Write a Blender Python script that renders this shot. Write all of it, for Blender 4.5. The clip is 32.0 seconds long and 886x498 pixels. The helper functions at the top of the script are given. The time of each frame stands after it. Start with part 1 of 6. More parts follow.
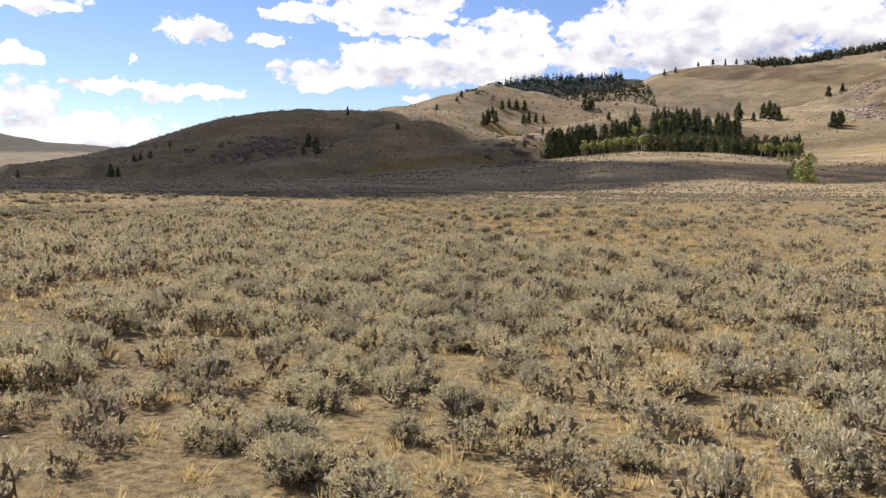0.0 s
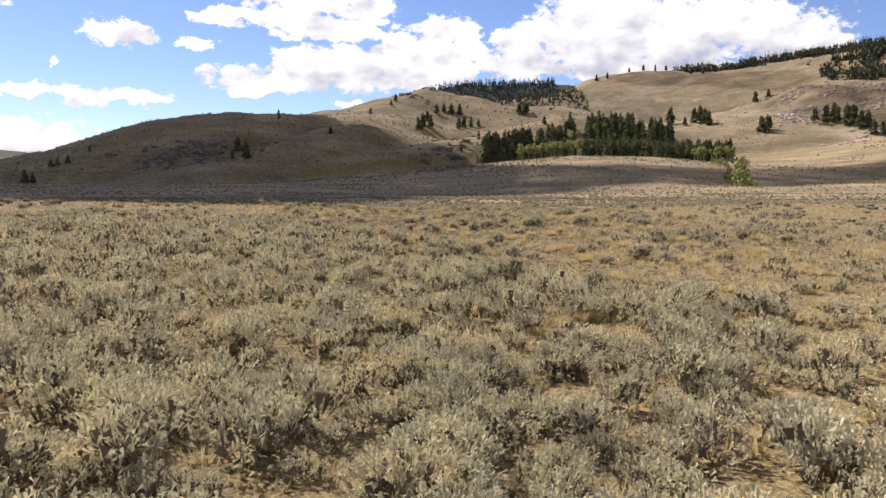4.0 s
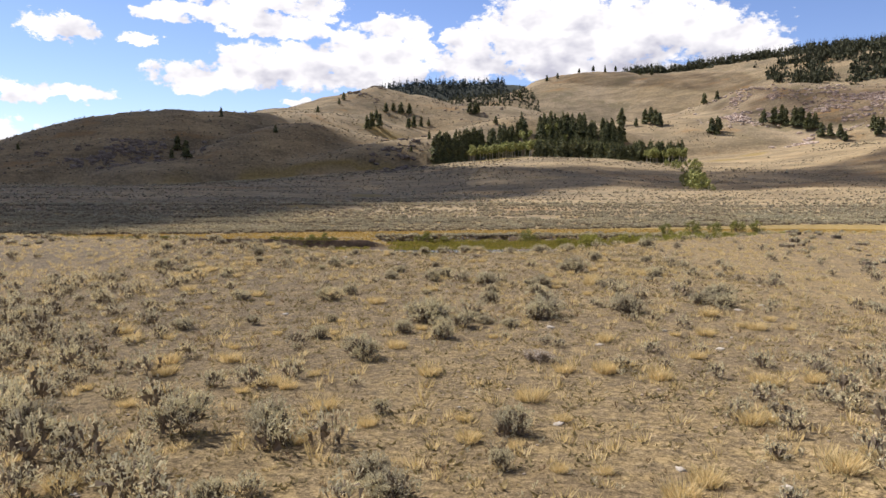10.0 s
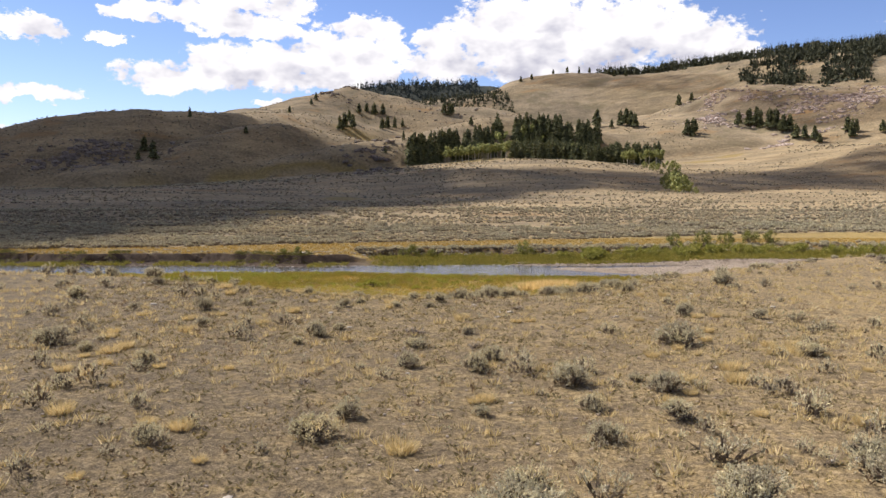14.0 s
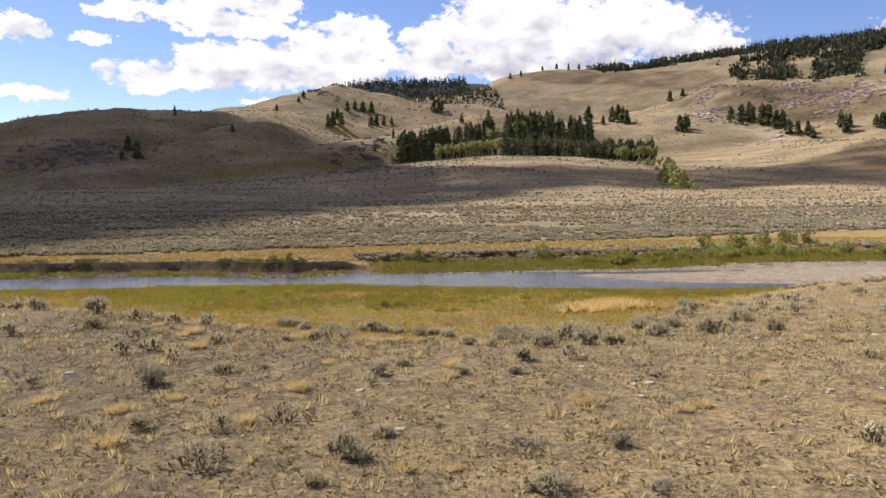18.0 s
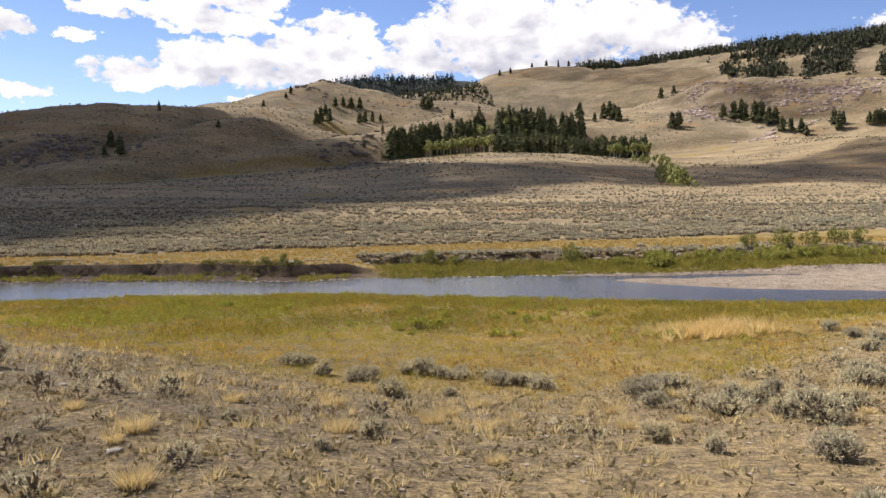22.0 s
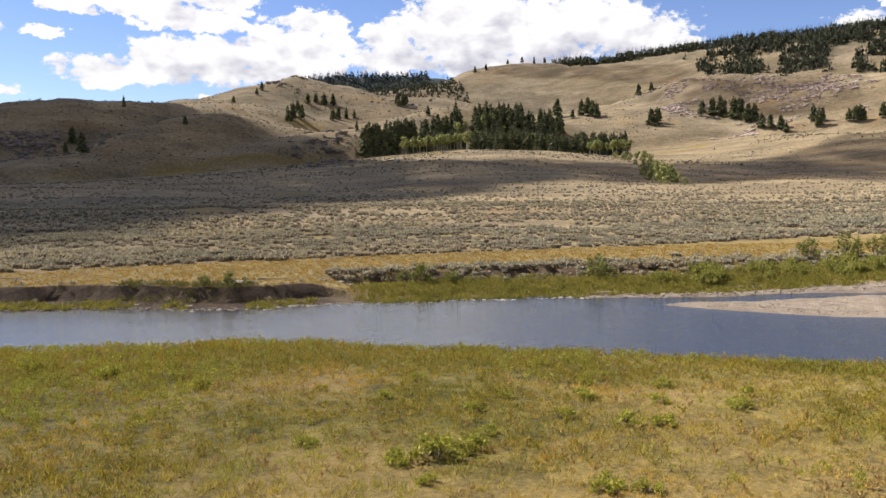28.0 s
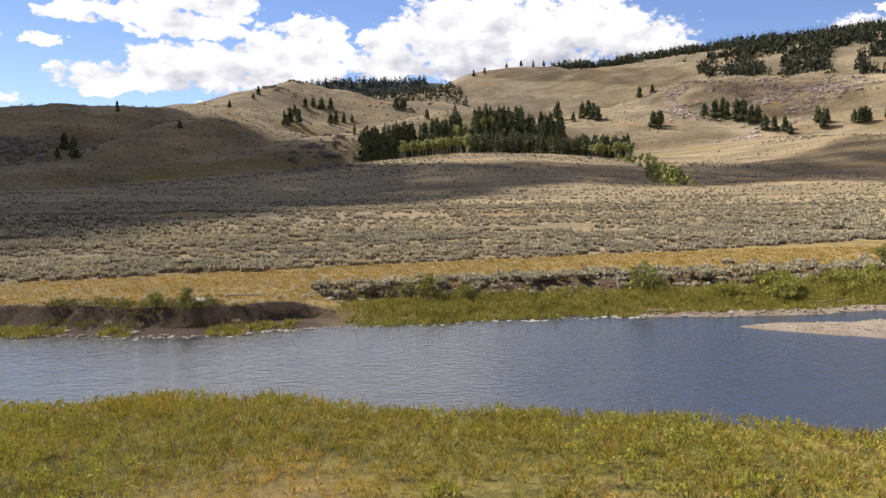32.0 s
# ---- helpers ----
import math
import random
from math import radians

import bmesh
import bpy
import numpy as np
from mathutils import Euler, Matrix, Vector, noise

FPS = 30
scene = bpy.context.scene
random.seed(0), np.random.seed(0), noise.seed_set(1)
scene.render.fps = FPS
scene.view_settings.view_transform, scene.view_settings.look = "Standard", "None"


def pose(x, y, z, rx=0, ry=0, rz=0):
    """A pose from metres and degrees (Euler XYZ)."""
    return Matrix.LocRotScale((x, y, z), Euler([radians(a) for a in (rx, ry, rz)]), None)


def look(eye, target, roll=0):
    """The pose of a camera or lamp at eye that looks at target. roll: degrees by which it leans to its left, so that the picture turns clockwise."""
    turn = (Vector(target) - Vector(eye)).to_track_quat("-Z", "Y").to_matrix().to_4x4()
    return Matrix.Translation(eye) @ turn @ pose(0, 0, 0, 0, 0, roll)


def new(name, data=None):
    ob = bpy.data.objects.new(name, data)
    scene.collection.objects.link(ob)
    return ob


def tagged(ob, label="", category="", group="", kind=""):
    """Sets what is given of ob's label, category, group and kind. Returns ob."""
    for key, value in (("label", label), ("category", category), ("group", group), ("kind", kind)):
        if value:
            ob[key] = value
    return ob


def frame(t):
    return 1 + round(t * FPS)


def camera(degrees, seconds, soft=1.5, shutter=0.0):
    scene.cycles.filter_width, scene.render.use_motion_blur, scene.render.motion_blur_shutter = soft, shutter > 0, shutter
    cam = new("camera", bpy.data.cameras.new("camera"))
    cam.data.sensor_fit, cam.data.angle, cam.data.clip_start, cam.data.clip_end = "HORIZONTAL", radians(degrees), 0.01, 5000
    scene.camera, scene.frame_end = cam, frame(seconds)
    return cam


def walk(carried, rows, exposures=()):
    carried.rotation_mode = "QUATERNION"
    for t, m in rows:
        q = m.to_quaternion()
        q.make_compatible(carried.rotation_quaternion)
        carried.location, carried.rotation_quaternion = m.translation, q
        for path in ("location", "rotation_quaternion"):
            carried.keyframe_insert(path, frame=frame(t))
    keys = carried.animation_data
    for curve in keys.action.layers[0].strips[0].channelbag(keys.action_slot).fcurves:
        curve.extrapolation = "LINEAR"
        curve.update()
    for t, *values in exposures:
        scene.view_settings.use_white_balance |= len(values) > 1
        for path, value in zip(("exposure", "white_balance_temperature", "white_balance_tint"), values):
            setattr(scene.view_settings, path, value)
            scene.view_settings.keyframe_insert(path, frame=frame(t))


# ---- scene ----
cam = camera(57.7, 32.0)
PATH = [
    (0, (1.682, -76.02, 3.088), (1.604, -74.031, 2.895), 0.4),
    (0.5, (1.431, -74.04, 2.922), (1.382, -72.049, 2.73), 0.4),
    (1, (1.126, -72.171, 2.794), (1.1, -70.18, 2.605), 0.4),
    (1.5, (0.851, -70.391, 2.648), (0.85, -68.4, 2.461), 0.4),
    (2, (0.621, -68.637, 2.451), (0.645, -66.645, 2.265), 0.4),
    (2.5, (0.426, -66.917, 2.3), (0.469, -64.926, 2.113), 0.4),
    (3, (0.296, -65.165, 2.319), (0.352, -63.175, 2.134), 0.2),
    (3.5, (0.146, -63.624, 2.44), (0.216, -61.633, 2.26), 0.3),
    (4, (0.089, -62.042, 2.517), (0.173, -60.051, 2.338), 0.2),
    (4.5, (0.016, -60.508, 2.553), (0.111, -58.518, 2.372), 0.1),
    (6.5, (1.042, -54.133, 3.452), (1.179, -52.146, 3.261), 0.6),
    (7, (1.123, -52.707, 3.528), (1.265, -50.721, 3.343), 0.4),
    (7.5, (1.226, -51.261, 3.6), (1.374, -49.275, 3.417), 0.2),
    (8, (1.285, -49.828, 3.698), (1.446, -47.843, 3.513), 0.2),
    (8.5, (1.327, -48.178, 3.82), (1.502, -46.194, 3.635), 0.2),
    (9, (1.348, -46.595, 3.952), (1.531, -44.612, 3.768), 0.4),
    (9.5, (1.269, -45.157, 4.026), (1.462, -43.175, 3.846), 0.3),
    (10, (1.078, -43.764, 4.031), (1.286, -41.783, 3.851), 0.4),
    (10.5, (0.881, -42.313, 3.918), (1.101, -40.333, 3.74), 0.4),
    (11, (0.748, -40.89, 3.877), (0.971, -38.91, 3.697), 0.3),
    (11.5, (0.733, -39.4, 3.932), (0.961, -37.422, 3.75), 0.3),
    (12, (0.748, -37.891, 4.05), (0.985, -35.913, 3.869), 0.3),
    (12.5, (0.719, -36.296, 4.218), (0.967, -34.32, 4.035), 0.4),
    (13, (0.656, -34.665, 4.344), (0.915, -32.691, 4.163), 0.4),
    (13.5, (0.572, -33.133, 4.513), (0.842, -31.16, 4.335), 0.4),
    (14, (0.462, -31.703, 4.668), (0.737, -29.73, 4.491), 0.4),
    (14.5, (0.281, -30.292, 4.807), (0.56, -28.32, 4.63), 0.5),
    (16.5, (-0.317, -24.557, 4.791), (-0.027, -22.587, 4.61), 0.2),
    (17, (-0.318, -23.247, 4.653), (-0.026, -21.277, 4.472), -0.0),
    (17.5, (-0.317, -21.936, 4.552), (-0.019, -19.966, 4.37), 0.1),
    (18, (-0.34, -20.602, 4.426), (-0.037, -18.634, 4.245), -0.0),
    (18.5, (-0.451, -19.438, 4.333), (-0.142, -17.471, 4.151), 0.0),
    (19, (-0.581, -18.096, 4.225), (-0.268, -16.129, 4.042), -0.0),
    (19.5, (-0.69, -16.648, 4.114), (-0.375, -14.682, 3.929), -0.1),
    (20, (-0.85, -15.203, 4.01), (-0.532, -13.237, 3.824), -0.1),
    (20.5, (-1.098, -13.847, 3.982), (-0.781, -11.881, 3.795), 0.2),
    (21, (-1.275, -12.472, 3.898), (-0.955, -10.506, 3.711), 0.1),
    (21.5, (-1.335, -10.82, 3.771), (-1.009, -8.855, 3.585), 0.1),
    (22, (-1.461, -9.236, 3.663), (-1.126, -7.273, 3.477), 0.1),
    (22.5, (-1.606, -7.847, 3.577), (-1.264, -5.885, 3.391), 0.1),
    (23, (-1.645, -6.406, 3.506), (-1.297, -4.446, 3.32), 0.1),
    (23.5, (-1.556, -5.081, 3.476), (-1.205, -3.121, 3.288), 0.1),
    (24, (-1.465, -3.747, 3.421), (-1.111, -1.788, 3.232), 0.1),
    (24.5, (-1.295, -2.323, 3.407), (-0.939, -0.364, 3.217), 0.1),
    (26.5, (-0.509, 3.682, 3.318), (-0.139, 5.638, 3.126), -0.1),
    (27, (-0.319, 5.246, 3.277), (0.061, 7.2, 3.085), -0.0),
    (27.5, (-0.176, 6.713, 3.245), (0.213, 8.666, 3.055), -0.0),
    (28, (0.002, 8.192, 3.226), (0.399, 10.143, 3.036), -0.0),
    (28.5, (0.138, 9.668, 3.216), (0.541, 11.617, 3.026), -0.0),
    (29, (0.352, 11.139, 3.209), (0.757, 13.088, 3.02), -0.1),
    (29.5, (0.562, 12.69, 3.215), (0.969, 14.639, 3.025), -0.0),
    (30, (0.819, 14.158, 3.134), (1.227, 16.107, 2.946), 0.0),
    (30.5, (1.07, 15.657, 2.958), (1.472, 17.607, 2.774), -0.0),
    (31, (1.223, 16.966, 2.756), (1.615, 18.918, 2.573), -0.2),
    (31.5, (1.362, 18.389, 2.506), (1.754, 20.342, 2.326), -0.3),
    (32, (1.483, 19.794, 2.29), (1.883, 21.745, 2.113), -0.3),
]
walk(cam, [(t, look(eye, target, roll)) for t, eye, target, roll in PATH],
     [(0, 1.02, 6550, 14), (4, 1.02, 6550, 14), (9, 1.02, 6550, 14), (17, 1.0, 6550, 14), (24, 1.0, 6550, 13), (28, 0.98, 6550, 12), (32, 0.98, 6550, 12)])

# ---- sky, sun ----
SUN_AZ, SUN_EL = -55.0, 46.0          # degrees; azimuth from +y towards +x
world = bpy.data.worlds.new("sky")
scene.world = world
world.use_nodes = True
wn, wl = world.node_tree.nodes, world.node_tree.links
wn.clear()


def wmath(op, a, b=None, c=None, clamp=False):
    n = wn.new("ShaderNodeMath")
    n.operation, n.use_clamp = op, clamp
    for i, v in enumerate((a, b, c)):
        if v is None:
            continue
        if isinstance(v, (int, float)):
            n.inputs[i].default_value = v
        else:
            wl.new(v, n.inputs[i])
    return n.outputs[0]


sky = wn.new("ShaderNodeTexSky")
sky.sky_type, sky.sun_disc = "NISHITA", False
sky.sun_elevation, sky.sun_rotation = radians(SUN_EL), radians(SUN_AZ)
sky.altitude, sky.air_density, sky.dust_density, sky.ozone_density = 2000, 1.0, 0.3, 1.6
geo = wn.new("ShaderNodeTexCoord")
sep = wn.new("ShaderNodeSeparateXYZ")
wl.new(geo.outputs["Generated"], sep.inputs[0])
DEG = 180 / math.pi
azimuth = wmath("MULTIPLY", wmath("ARCTAN2", sep.outputs[0], sep.outputs[1]), DEG)
height_up = wmath("MULTIPLY", wmath("ARCSINE", sep.outputs[2]), DEG)
flat = wn.new("ShaderNodeCombineXYZ")
wl.new(azimuth, flat.inputs[0])
wl.new(wmath("MULTIPLY", height_up, 1.5), flat.inputs[1])


def cloud_noise(scale, detail, rough, offset, east=0.0, up=0.0):
    m = wn.new("ShaderNodeVectorMath")
    m.operation = "ADD"
    wl.new(flat.outputs[0], m.inputs[0])
    m.inputs[1].default_value = (offset + east, offset * 0.7 + up, 3.0)
    n = wn.new("ShaderNodeTexNoise")
    n.inputs["Scale"].default_value, n.inputs["Detail"].default_value, n.inputs["Roughness"].default_value = scale, detail, rough
    wl.new(m.outputs[0], n.inputs["Vector"])
    return n.outputs["Fac"]


puffs = cloud_noise(0.42, 9, 0.60, 11.0)
wisps = cloud_noise(0.16, 4, 0.5, 40.0)
frills = cloud_noise(1.25, 6, 0.6, 23.0)
body = cloud_noise(0.42, 3, 0.5, 11.0)
lit_side = cloud_noise(0.42, 3, 0.5, 11.0, -0.8, 1.1)
# fair-weather cumulus: azimuth, elevation, half width, half height in degrees
CLOUDS = [(-10.3, 6.4, 4.2, 1.2), (-7.4, 7.5, 2.4, 1.4), (-4.4, 7.2, 6, 2), (0.6, 8, 4.4, 2.5), (2.9, 10.1, 2.1, 1.2), (-4.1, 4.9, 1, 0.6), (-0.2, 6.7, 5.2, 1.4), (3.8, 7.9, 1.6, 2.4),
          (-12.7, 10.5, 2, 0.7), (-8.8, 10.6, 4.4, 1), (-5.5, 9.9, 4.4, 1), (-3, 11.3, 2.3, 1.3), (-7.5, 11.6, 4.8, 0.8), (-18.9, 9, 2.6, 1.1), (8.1, 7.8, 3.4, 1.9), (8.1, 9.4, 2.8, 1.1),
          (13.6, 9, 7, 2.9), (19.8, 9.6, 7.6, 3.4), (25.3, 8.9, 4.1, 2.5), (28.1, 8.5, 1.5, 1.2), (16, 7.2, 7.7, 1.3), (14.4, 11.2, 4.7, 1.6), (-14.5, 8.7, 1.6, 0.3), (-25.3, 5.3, 2.2, 0.6),
          (-21.1, 5, 2.3, 0.9), (-18.3, 5, 3.2, 0.7), (-29.3, 10.1, 3.2, 1), (-29.9, 6.9, 1.5, 0.9), (-29.6, 4, 2.3, 1.8), (-26.4, 2.3, 6.9, 1.4), (-29, 1.5, 3.2, 0.9), (-23.5, 7, 0.5, 0.2),
          (40.1, 10.2, 0.6, 0.8),
          # the next six stand above the view, added for the river to reflect
          (-8.0, 18.5, 20.0, 4.5), (6.0, 16.5, 11.0, 3.2), (2.0, 24.0, 20.0, 6.0), (-20.0, 24.0, 18.0, 7.0), (-14.0, 30.0, 20.0, 6.0), (-2.0, 34.0, 22.0, 8.0), (44.0, 8.0, 8.0, 2.5)]
cover = None
depth = None
curl_east = wmath("ADD", azimuth, wmath("MULTIPLY", wmath("SUBTRACT", cloud_noise(0.55, 5, 0.6, 71.0), 0.5), 4.5))
curl_up = wmath("ADD", height_up, wmath("MULTIPLY", wmath("SUBTRACT", cloud_noise(0.55, 5, 0.6, 97.0), 0.5), 2.2))
for az0, el0, a, b in CLOUDS:
    u = wmath("DIVIDE", wmath("SUBTRACT", curl_east, az0), a)
    v = wmath("DIVIDE", wmath("SUBTRACT", curl_up, el0), b)
    low = wmath("MULTIPLY", wmath("MINIMUM", v, 0.0), 0.45)
    v2 = wmath("ADD", v, low)
    d = wmath("SUBTRACT", 1.0, wmath("ADD", wmath("MULTIPLY", u, u), wmath("MULTIPLY", v2, v2)))
    cover = d if cover is None else wmath("MAXIMUM", cover, d)
    under = wmath("MULTIPLY", wmath("MULTIPLY", wmath("SUBTRACT", 0.15, v), wmath("MULTIPLY", wmath("ADD", d, 0.8), 1.2, clamp=True)), min(1.0, b / 3.0))
    depth = under if depth is None else wmath("MAXIMUM", depth, under)
ragged = wmath("ADD", wmath("MULTIPLY", wmath("SUBTRACT", puffs, 0.5), 2.4), wmath("ADD", wmath("MULTIPLY", wmath("SUBTRACT", wisps, 0.5), 0.4), wmath("MULTIPLY", wmath("SUBTRACT", frills, 0.5), 1.9)))
mass = wmath("ADD", wmath("ADD", wmath("MAXIMUM", cover, -1.6), 0.06), ragged)
edge = wn.new("ShaderNodeMapRange")
edge.interpolation_type = "SMOOTHSTEP"
edge.inputs["From Min"].default_value, edge.inputs["From Max"].default_value = 0.04, 0.5
wl.new(mass, edge.inputs["Value"])
grey = wn.new("ShaderNodeMix")
grey.data_type = "RGBA"
grey.inputs[6].default_value, grey.inputs[7].default_value = (1.0, 1.0, 1.0, 1), (0.50, 0.51, 0.60, 1)
wl.new(wmath("MULTIPLY", wmath("ADD", depth, wmath("MULTIPLY", wmath("SUBTRACT", lit_side, body), 2.4)), 0.9, clamp=True), grey.inputs[0])
bg_sky, bg_cloud = wn.new("ShaderNodeBackground"), wn.new("ShaderNodeBackground")
deep = wn.new("ShaderNodeMix")
deep.data_type, deep.blend_type = "RGBA", "MULTIPLY"
deep.inputs[0].default_value, deep.inputs[7].default_value = 1.0, (1.0, 1.04, 1.28, 1)
wl.new(sky.outputs[0], deep.inputs[6])
wl.new(deep.outputs[2], bg_sky.inputs[0])
wl.new(grey.outputs[2], bg_cloud.inputs[0])
bg_sky.inputs[1].default_value = 0.057
# clouds above the view are made brighter, to whiten the river's reflection
glow = wn.new("ShaderNodeMapRange")
glow.interpolation_type = "SMOOTHSTEP"
for key, value in (("From Min", 12.0), ("From Max", 22.0), ("To Min", 0.55), ("To Max", 0.73)):
    glow.inputs[key].default_value = value
wl.new(height_up, glow.inputs["Value"])
wl.new(glow.outputs[0], bg_cloud.inputs[1])
# unseen broken grey cumulus overhead and behind, added to cut the blue in shade
field = wn.new("ShaderNodeTexNoise")
field.inputs["Scale"].default_value, field.inputs["Detail"].default_value, field.inputs["Roughness"].default_value = 3.2, 6, 0.6
wl.new(geo.outputs["Generated"], field.inputs["Vector"])
broken = wmath("MULTIPLY", wmath("SUBTRACT", field.outputs["Fac"], 0.44), 9.0, clamp=True)
beyond = wmath("MAXIMUM", wmath("MULTIPLY", wmath("SUBTRACT", height_up, 26.0), 0.12, clamp=True), wmath("MULTIPLY", wmath("SUBTRACT", wmath("ABSOLUTE", azimuth), 55.0), 0.1, clamp=True))
bg_base = wn.new("ShaderNodeBackground")
bg_base.inputs[0].default_value, bg_base.inputs[1].default_value = (0.25, 0.238, 0.225, 1), 0.66
mix = wn.new("ShaderNodeMixShader")
roof = wn.new("ShaderNodeMixShader")
out = wn.new("ShaderNodeOutputWorld")
wl.new(edge.outputs[0], mix.inputs[0])
wl.new(bg_sky.outputs[0], mix.inputs[1])
wl.new(bg_cloud.outputs[0], mix.inputs[2])
wl.new(wmath("MULTIPLY", broken, beyond), roof.inputs[0])
wl.new(mix.outputs[0], roof.inputs[1])
wl.new(bg_base.outputs[0], roof.inputs[2])
wl.new(roof.outputs[0], out.inputs[0])

sun = new("sun", bpy.data.lights.new("sun", "SUN"))
sun.data.energy, sun.data.angle, sun.data.color = 5.0, radians(0.55), (1.0, 0.92, 0.80)
toward = Vector((math.sin(radians(SUN_AZ)) * math.cos(radians(SUN_EL)), math.cos(radians(SUN_AZ)) * math.cos(radians(SUN_EL)), math.sin(radians(SUN_EL))))
sun.matrix_world = look(toward * 300, (0, 0, 0))


# ---- materials ----
def material(name, rough=0.9, metal=0.0):
    m = bpy.data.materials.new(name)
    m.use_nodes = True
    b = m.node_tree.nodes["Principled BSDF"]
    b.inputs["Roughness"].default_value, b.inputs["Metallic"].default_value = rough, metal
    b.inputs["Specular IOR Level"].default_value = 0.25
    b.inputs["Diffuse Roughness"].default_value = 1.0 if rough > 0.75 else 0.0
    return m, m.node_tree.nodes, m.node_tree.links, b


def ramp(nodes, stops):
    r = nodes.new("ShaderNodeValToRGB")
    e = r.color_ramp.elements
    while len(e) < len(stops):
        e.new(0.5)
    for el, (p, c) in zip(e, stops):
        el.position, el.color = p, (*c, 1)
    return r


def noise_at(nodes, links, scale, detail=4, rough=0.55, vector=None, stretch=None):
    n = nodes.new("ShaderNodeTexNoise")
    n.inputs["Scale"].default_value, n.inputs["Detail"].default_value, n.inputs["Roughness"].default_value = scale, detail, rough
    src = vector
    if src is None:
        src = nodes.new("ShaderNodeNewGeometry").outputs["Position"]
    if stretch:
        mp = nodes.new("ShaderNodeMapping")
        mp.inputs["Scale"].default_value = stretch
        links.new(src, mp.inputs["Vector"])
        src = mp.outputs["Vector"]
    links.new(src, n.inputs["Vector"])
    return n.outputs["Fac"]


def mixed(nodes, links, fac, a, b, blend="MIX"):
    n = nodes.new("ShaderNodeMix")
    n.data_type, n.blend_type = "RGBA", blend
    for i, v in ((0, fac), (6, a), (7, b)):
        if isinstance(v, (int, float)):
            n.inputs[i].default_value = v
        elif isinstance(v, tuple):
            n.inputs[i].default_value = (*v, 1)
        else:
            links.new(v, n.inputs[i])
    return n.outputs[2]


def calc(nodes, links, op, a, b, clamp=False):
    n = nodes.new("ShaderNodeMath")
    n.operation, n.use_clamp = op, clamp
    for i, v in enumerate((a, b)):
        if isinstance(v, (int, float)):
            n.inputs[i].default_value = v
        else:
            links.new(v, n.inputs[i])
    return n.outputs[0]


def bump(nodes, links, bsdf, fac, strength, distance):
    n = nodes.new("ShaderNodeBump")
    n.inputs["Strength"].default_value, n.inputs["Distance"].default_value = strength, distance
    links.new(fac, n.inputs["Height"])
    links.new(n.outputs[0], bsdf.inputs["Normal"])


def island_tint(name, stops, rough=0.85, translucent=0.0, patch=0.0, patch_stops=None):
    """Foliage and stones: colour by piece, with a slower drift over the ground."""
    m, n, l, b = material(name, rough)
    g = n.new("ShaderNodeNewGeometry")
    o = n.new("ShaderNodeObjectInfo")
    both = calc(n, l, "FRACT", calc(n, l, "ADD", g.outputs["Random Per Island"], o.outputs["Random"]), 0.0)
    r = ramp(n, stops)
    l.new(both, r.inputs[0])
    col = r.outputs[0]
    if patch:
        f = noise_at(n, l, patch, 3)
        r2 = ramp(n, patch_stops)
        l.new(f, r2.inputs[0])
        col = mixed(n, l, 1.0, col, r2.outputs[0], "MULTIPLY")
    l.new(col, b.inputs["Base Color"])
    if translucent:
        t = n.new("ShaderNodeBsdfTranslucent")
        l.new(col, t.inputs[0])
        mx = n.new("ShaderNodeMixShader")
        mx.inputs[0].default_value = translucent
        l.new(b.outputs[0], mx.inputs[1])
        l.new(t.outputs[0], mx.inputs[2])
        l.new(mx.outputs[0], n["Material Output"].inputs[0])
    return m


DRIFT = [(0.3, (0.72, 0.74, 0.72)), (0.5, (0.95, 0.95, 0.92)), (0.7, (1.12, 1.06, 0.94))]
CLUMPS = [(0.32, (0.66, 0.62, 0.62)), (0.48, (0.94, 0.92, 0.90)), (0.60, (1.10, 1.06, 0.98)), (0.72, (1.22, 1.08, 0.90))]
M_SAGE = island_tint("sage_leaf", [(0.0, (0.42, 0.405, 0.29)), (0.4, (0.55, 0.53, 0.385)), (0.75, (0.64, 0.62, 0.465)), (0.94, (0.68, 0.63, 0.46)), (1.0, (0.66, 0.54, 0.36))], 0.9, 0.20, 1.1, CLUMPS)
M_DEADSAGE = island_tint("dead_twig", [(0.0, (0.42, 0.37, 0.32)), (0.5, (0.58, 0.53, 0.47)), (1.0, (0.72, 0.67, 0.60))], 0.9, 0.2)
M_PLAINSAGE = island_tint("dull_sage_leaf", [(0.0, (0.38, 0.355, 0.26)), (0.5, (0.54, 0.505, 0.375)), (1.0, (0.70, 0.66, 0.50))], 0.9, 0.08, 0.12, DRIFT)
M_BARK = island_tint("sage_bark", [(0.0, (0.14, 0.11, 0.085)), (1.0, (0.36, 0.295, 0.23))], 0.95)
# dark twigs, whose colour also stands in for shade inside the sage
M_TWIGSHADE = island_tint("inner_twigs_and_shade", [(0.0, (0.125, 0.10, 0.075)), (1.0, (0.25, 0.205, 0.155))], 0.95)
M_STRAW = island_tint("dry_grass", [(0.0, (0.46, 0.37, 0.18)), (0.5, (0.64, 0.52, 0.275)), (1.0, (0.78, 0.67, 0.42))], 0.8, 0.25)
M_CUSHION = island_tint("short_grey_grass", [(0.0, (0.21, 0.178, 0.09)), (0.5, (0.36, 0.305, 0.16)), (1.0, (0.51, 0.425, 0.24))], 0.9, 0.1, 0.5, DRIFT)
M_BLEACHED = island_tint("bleached_grass", [(0.0, (0.56, 0.42, 0.17)), (0.5, (0.72, 0.56, 0.26)), (1.0, (0.80, 0.67, 0.38))], 0.8, 0.45)
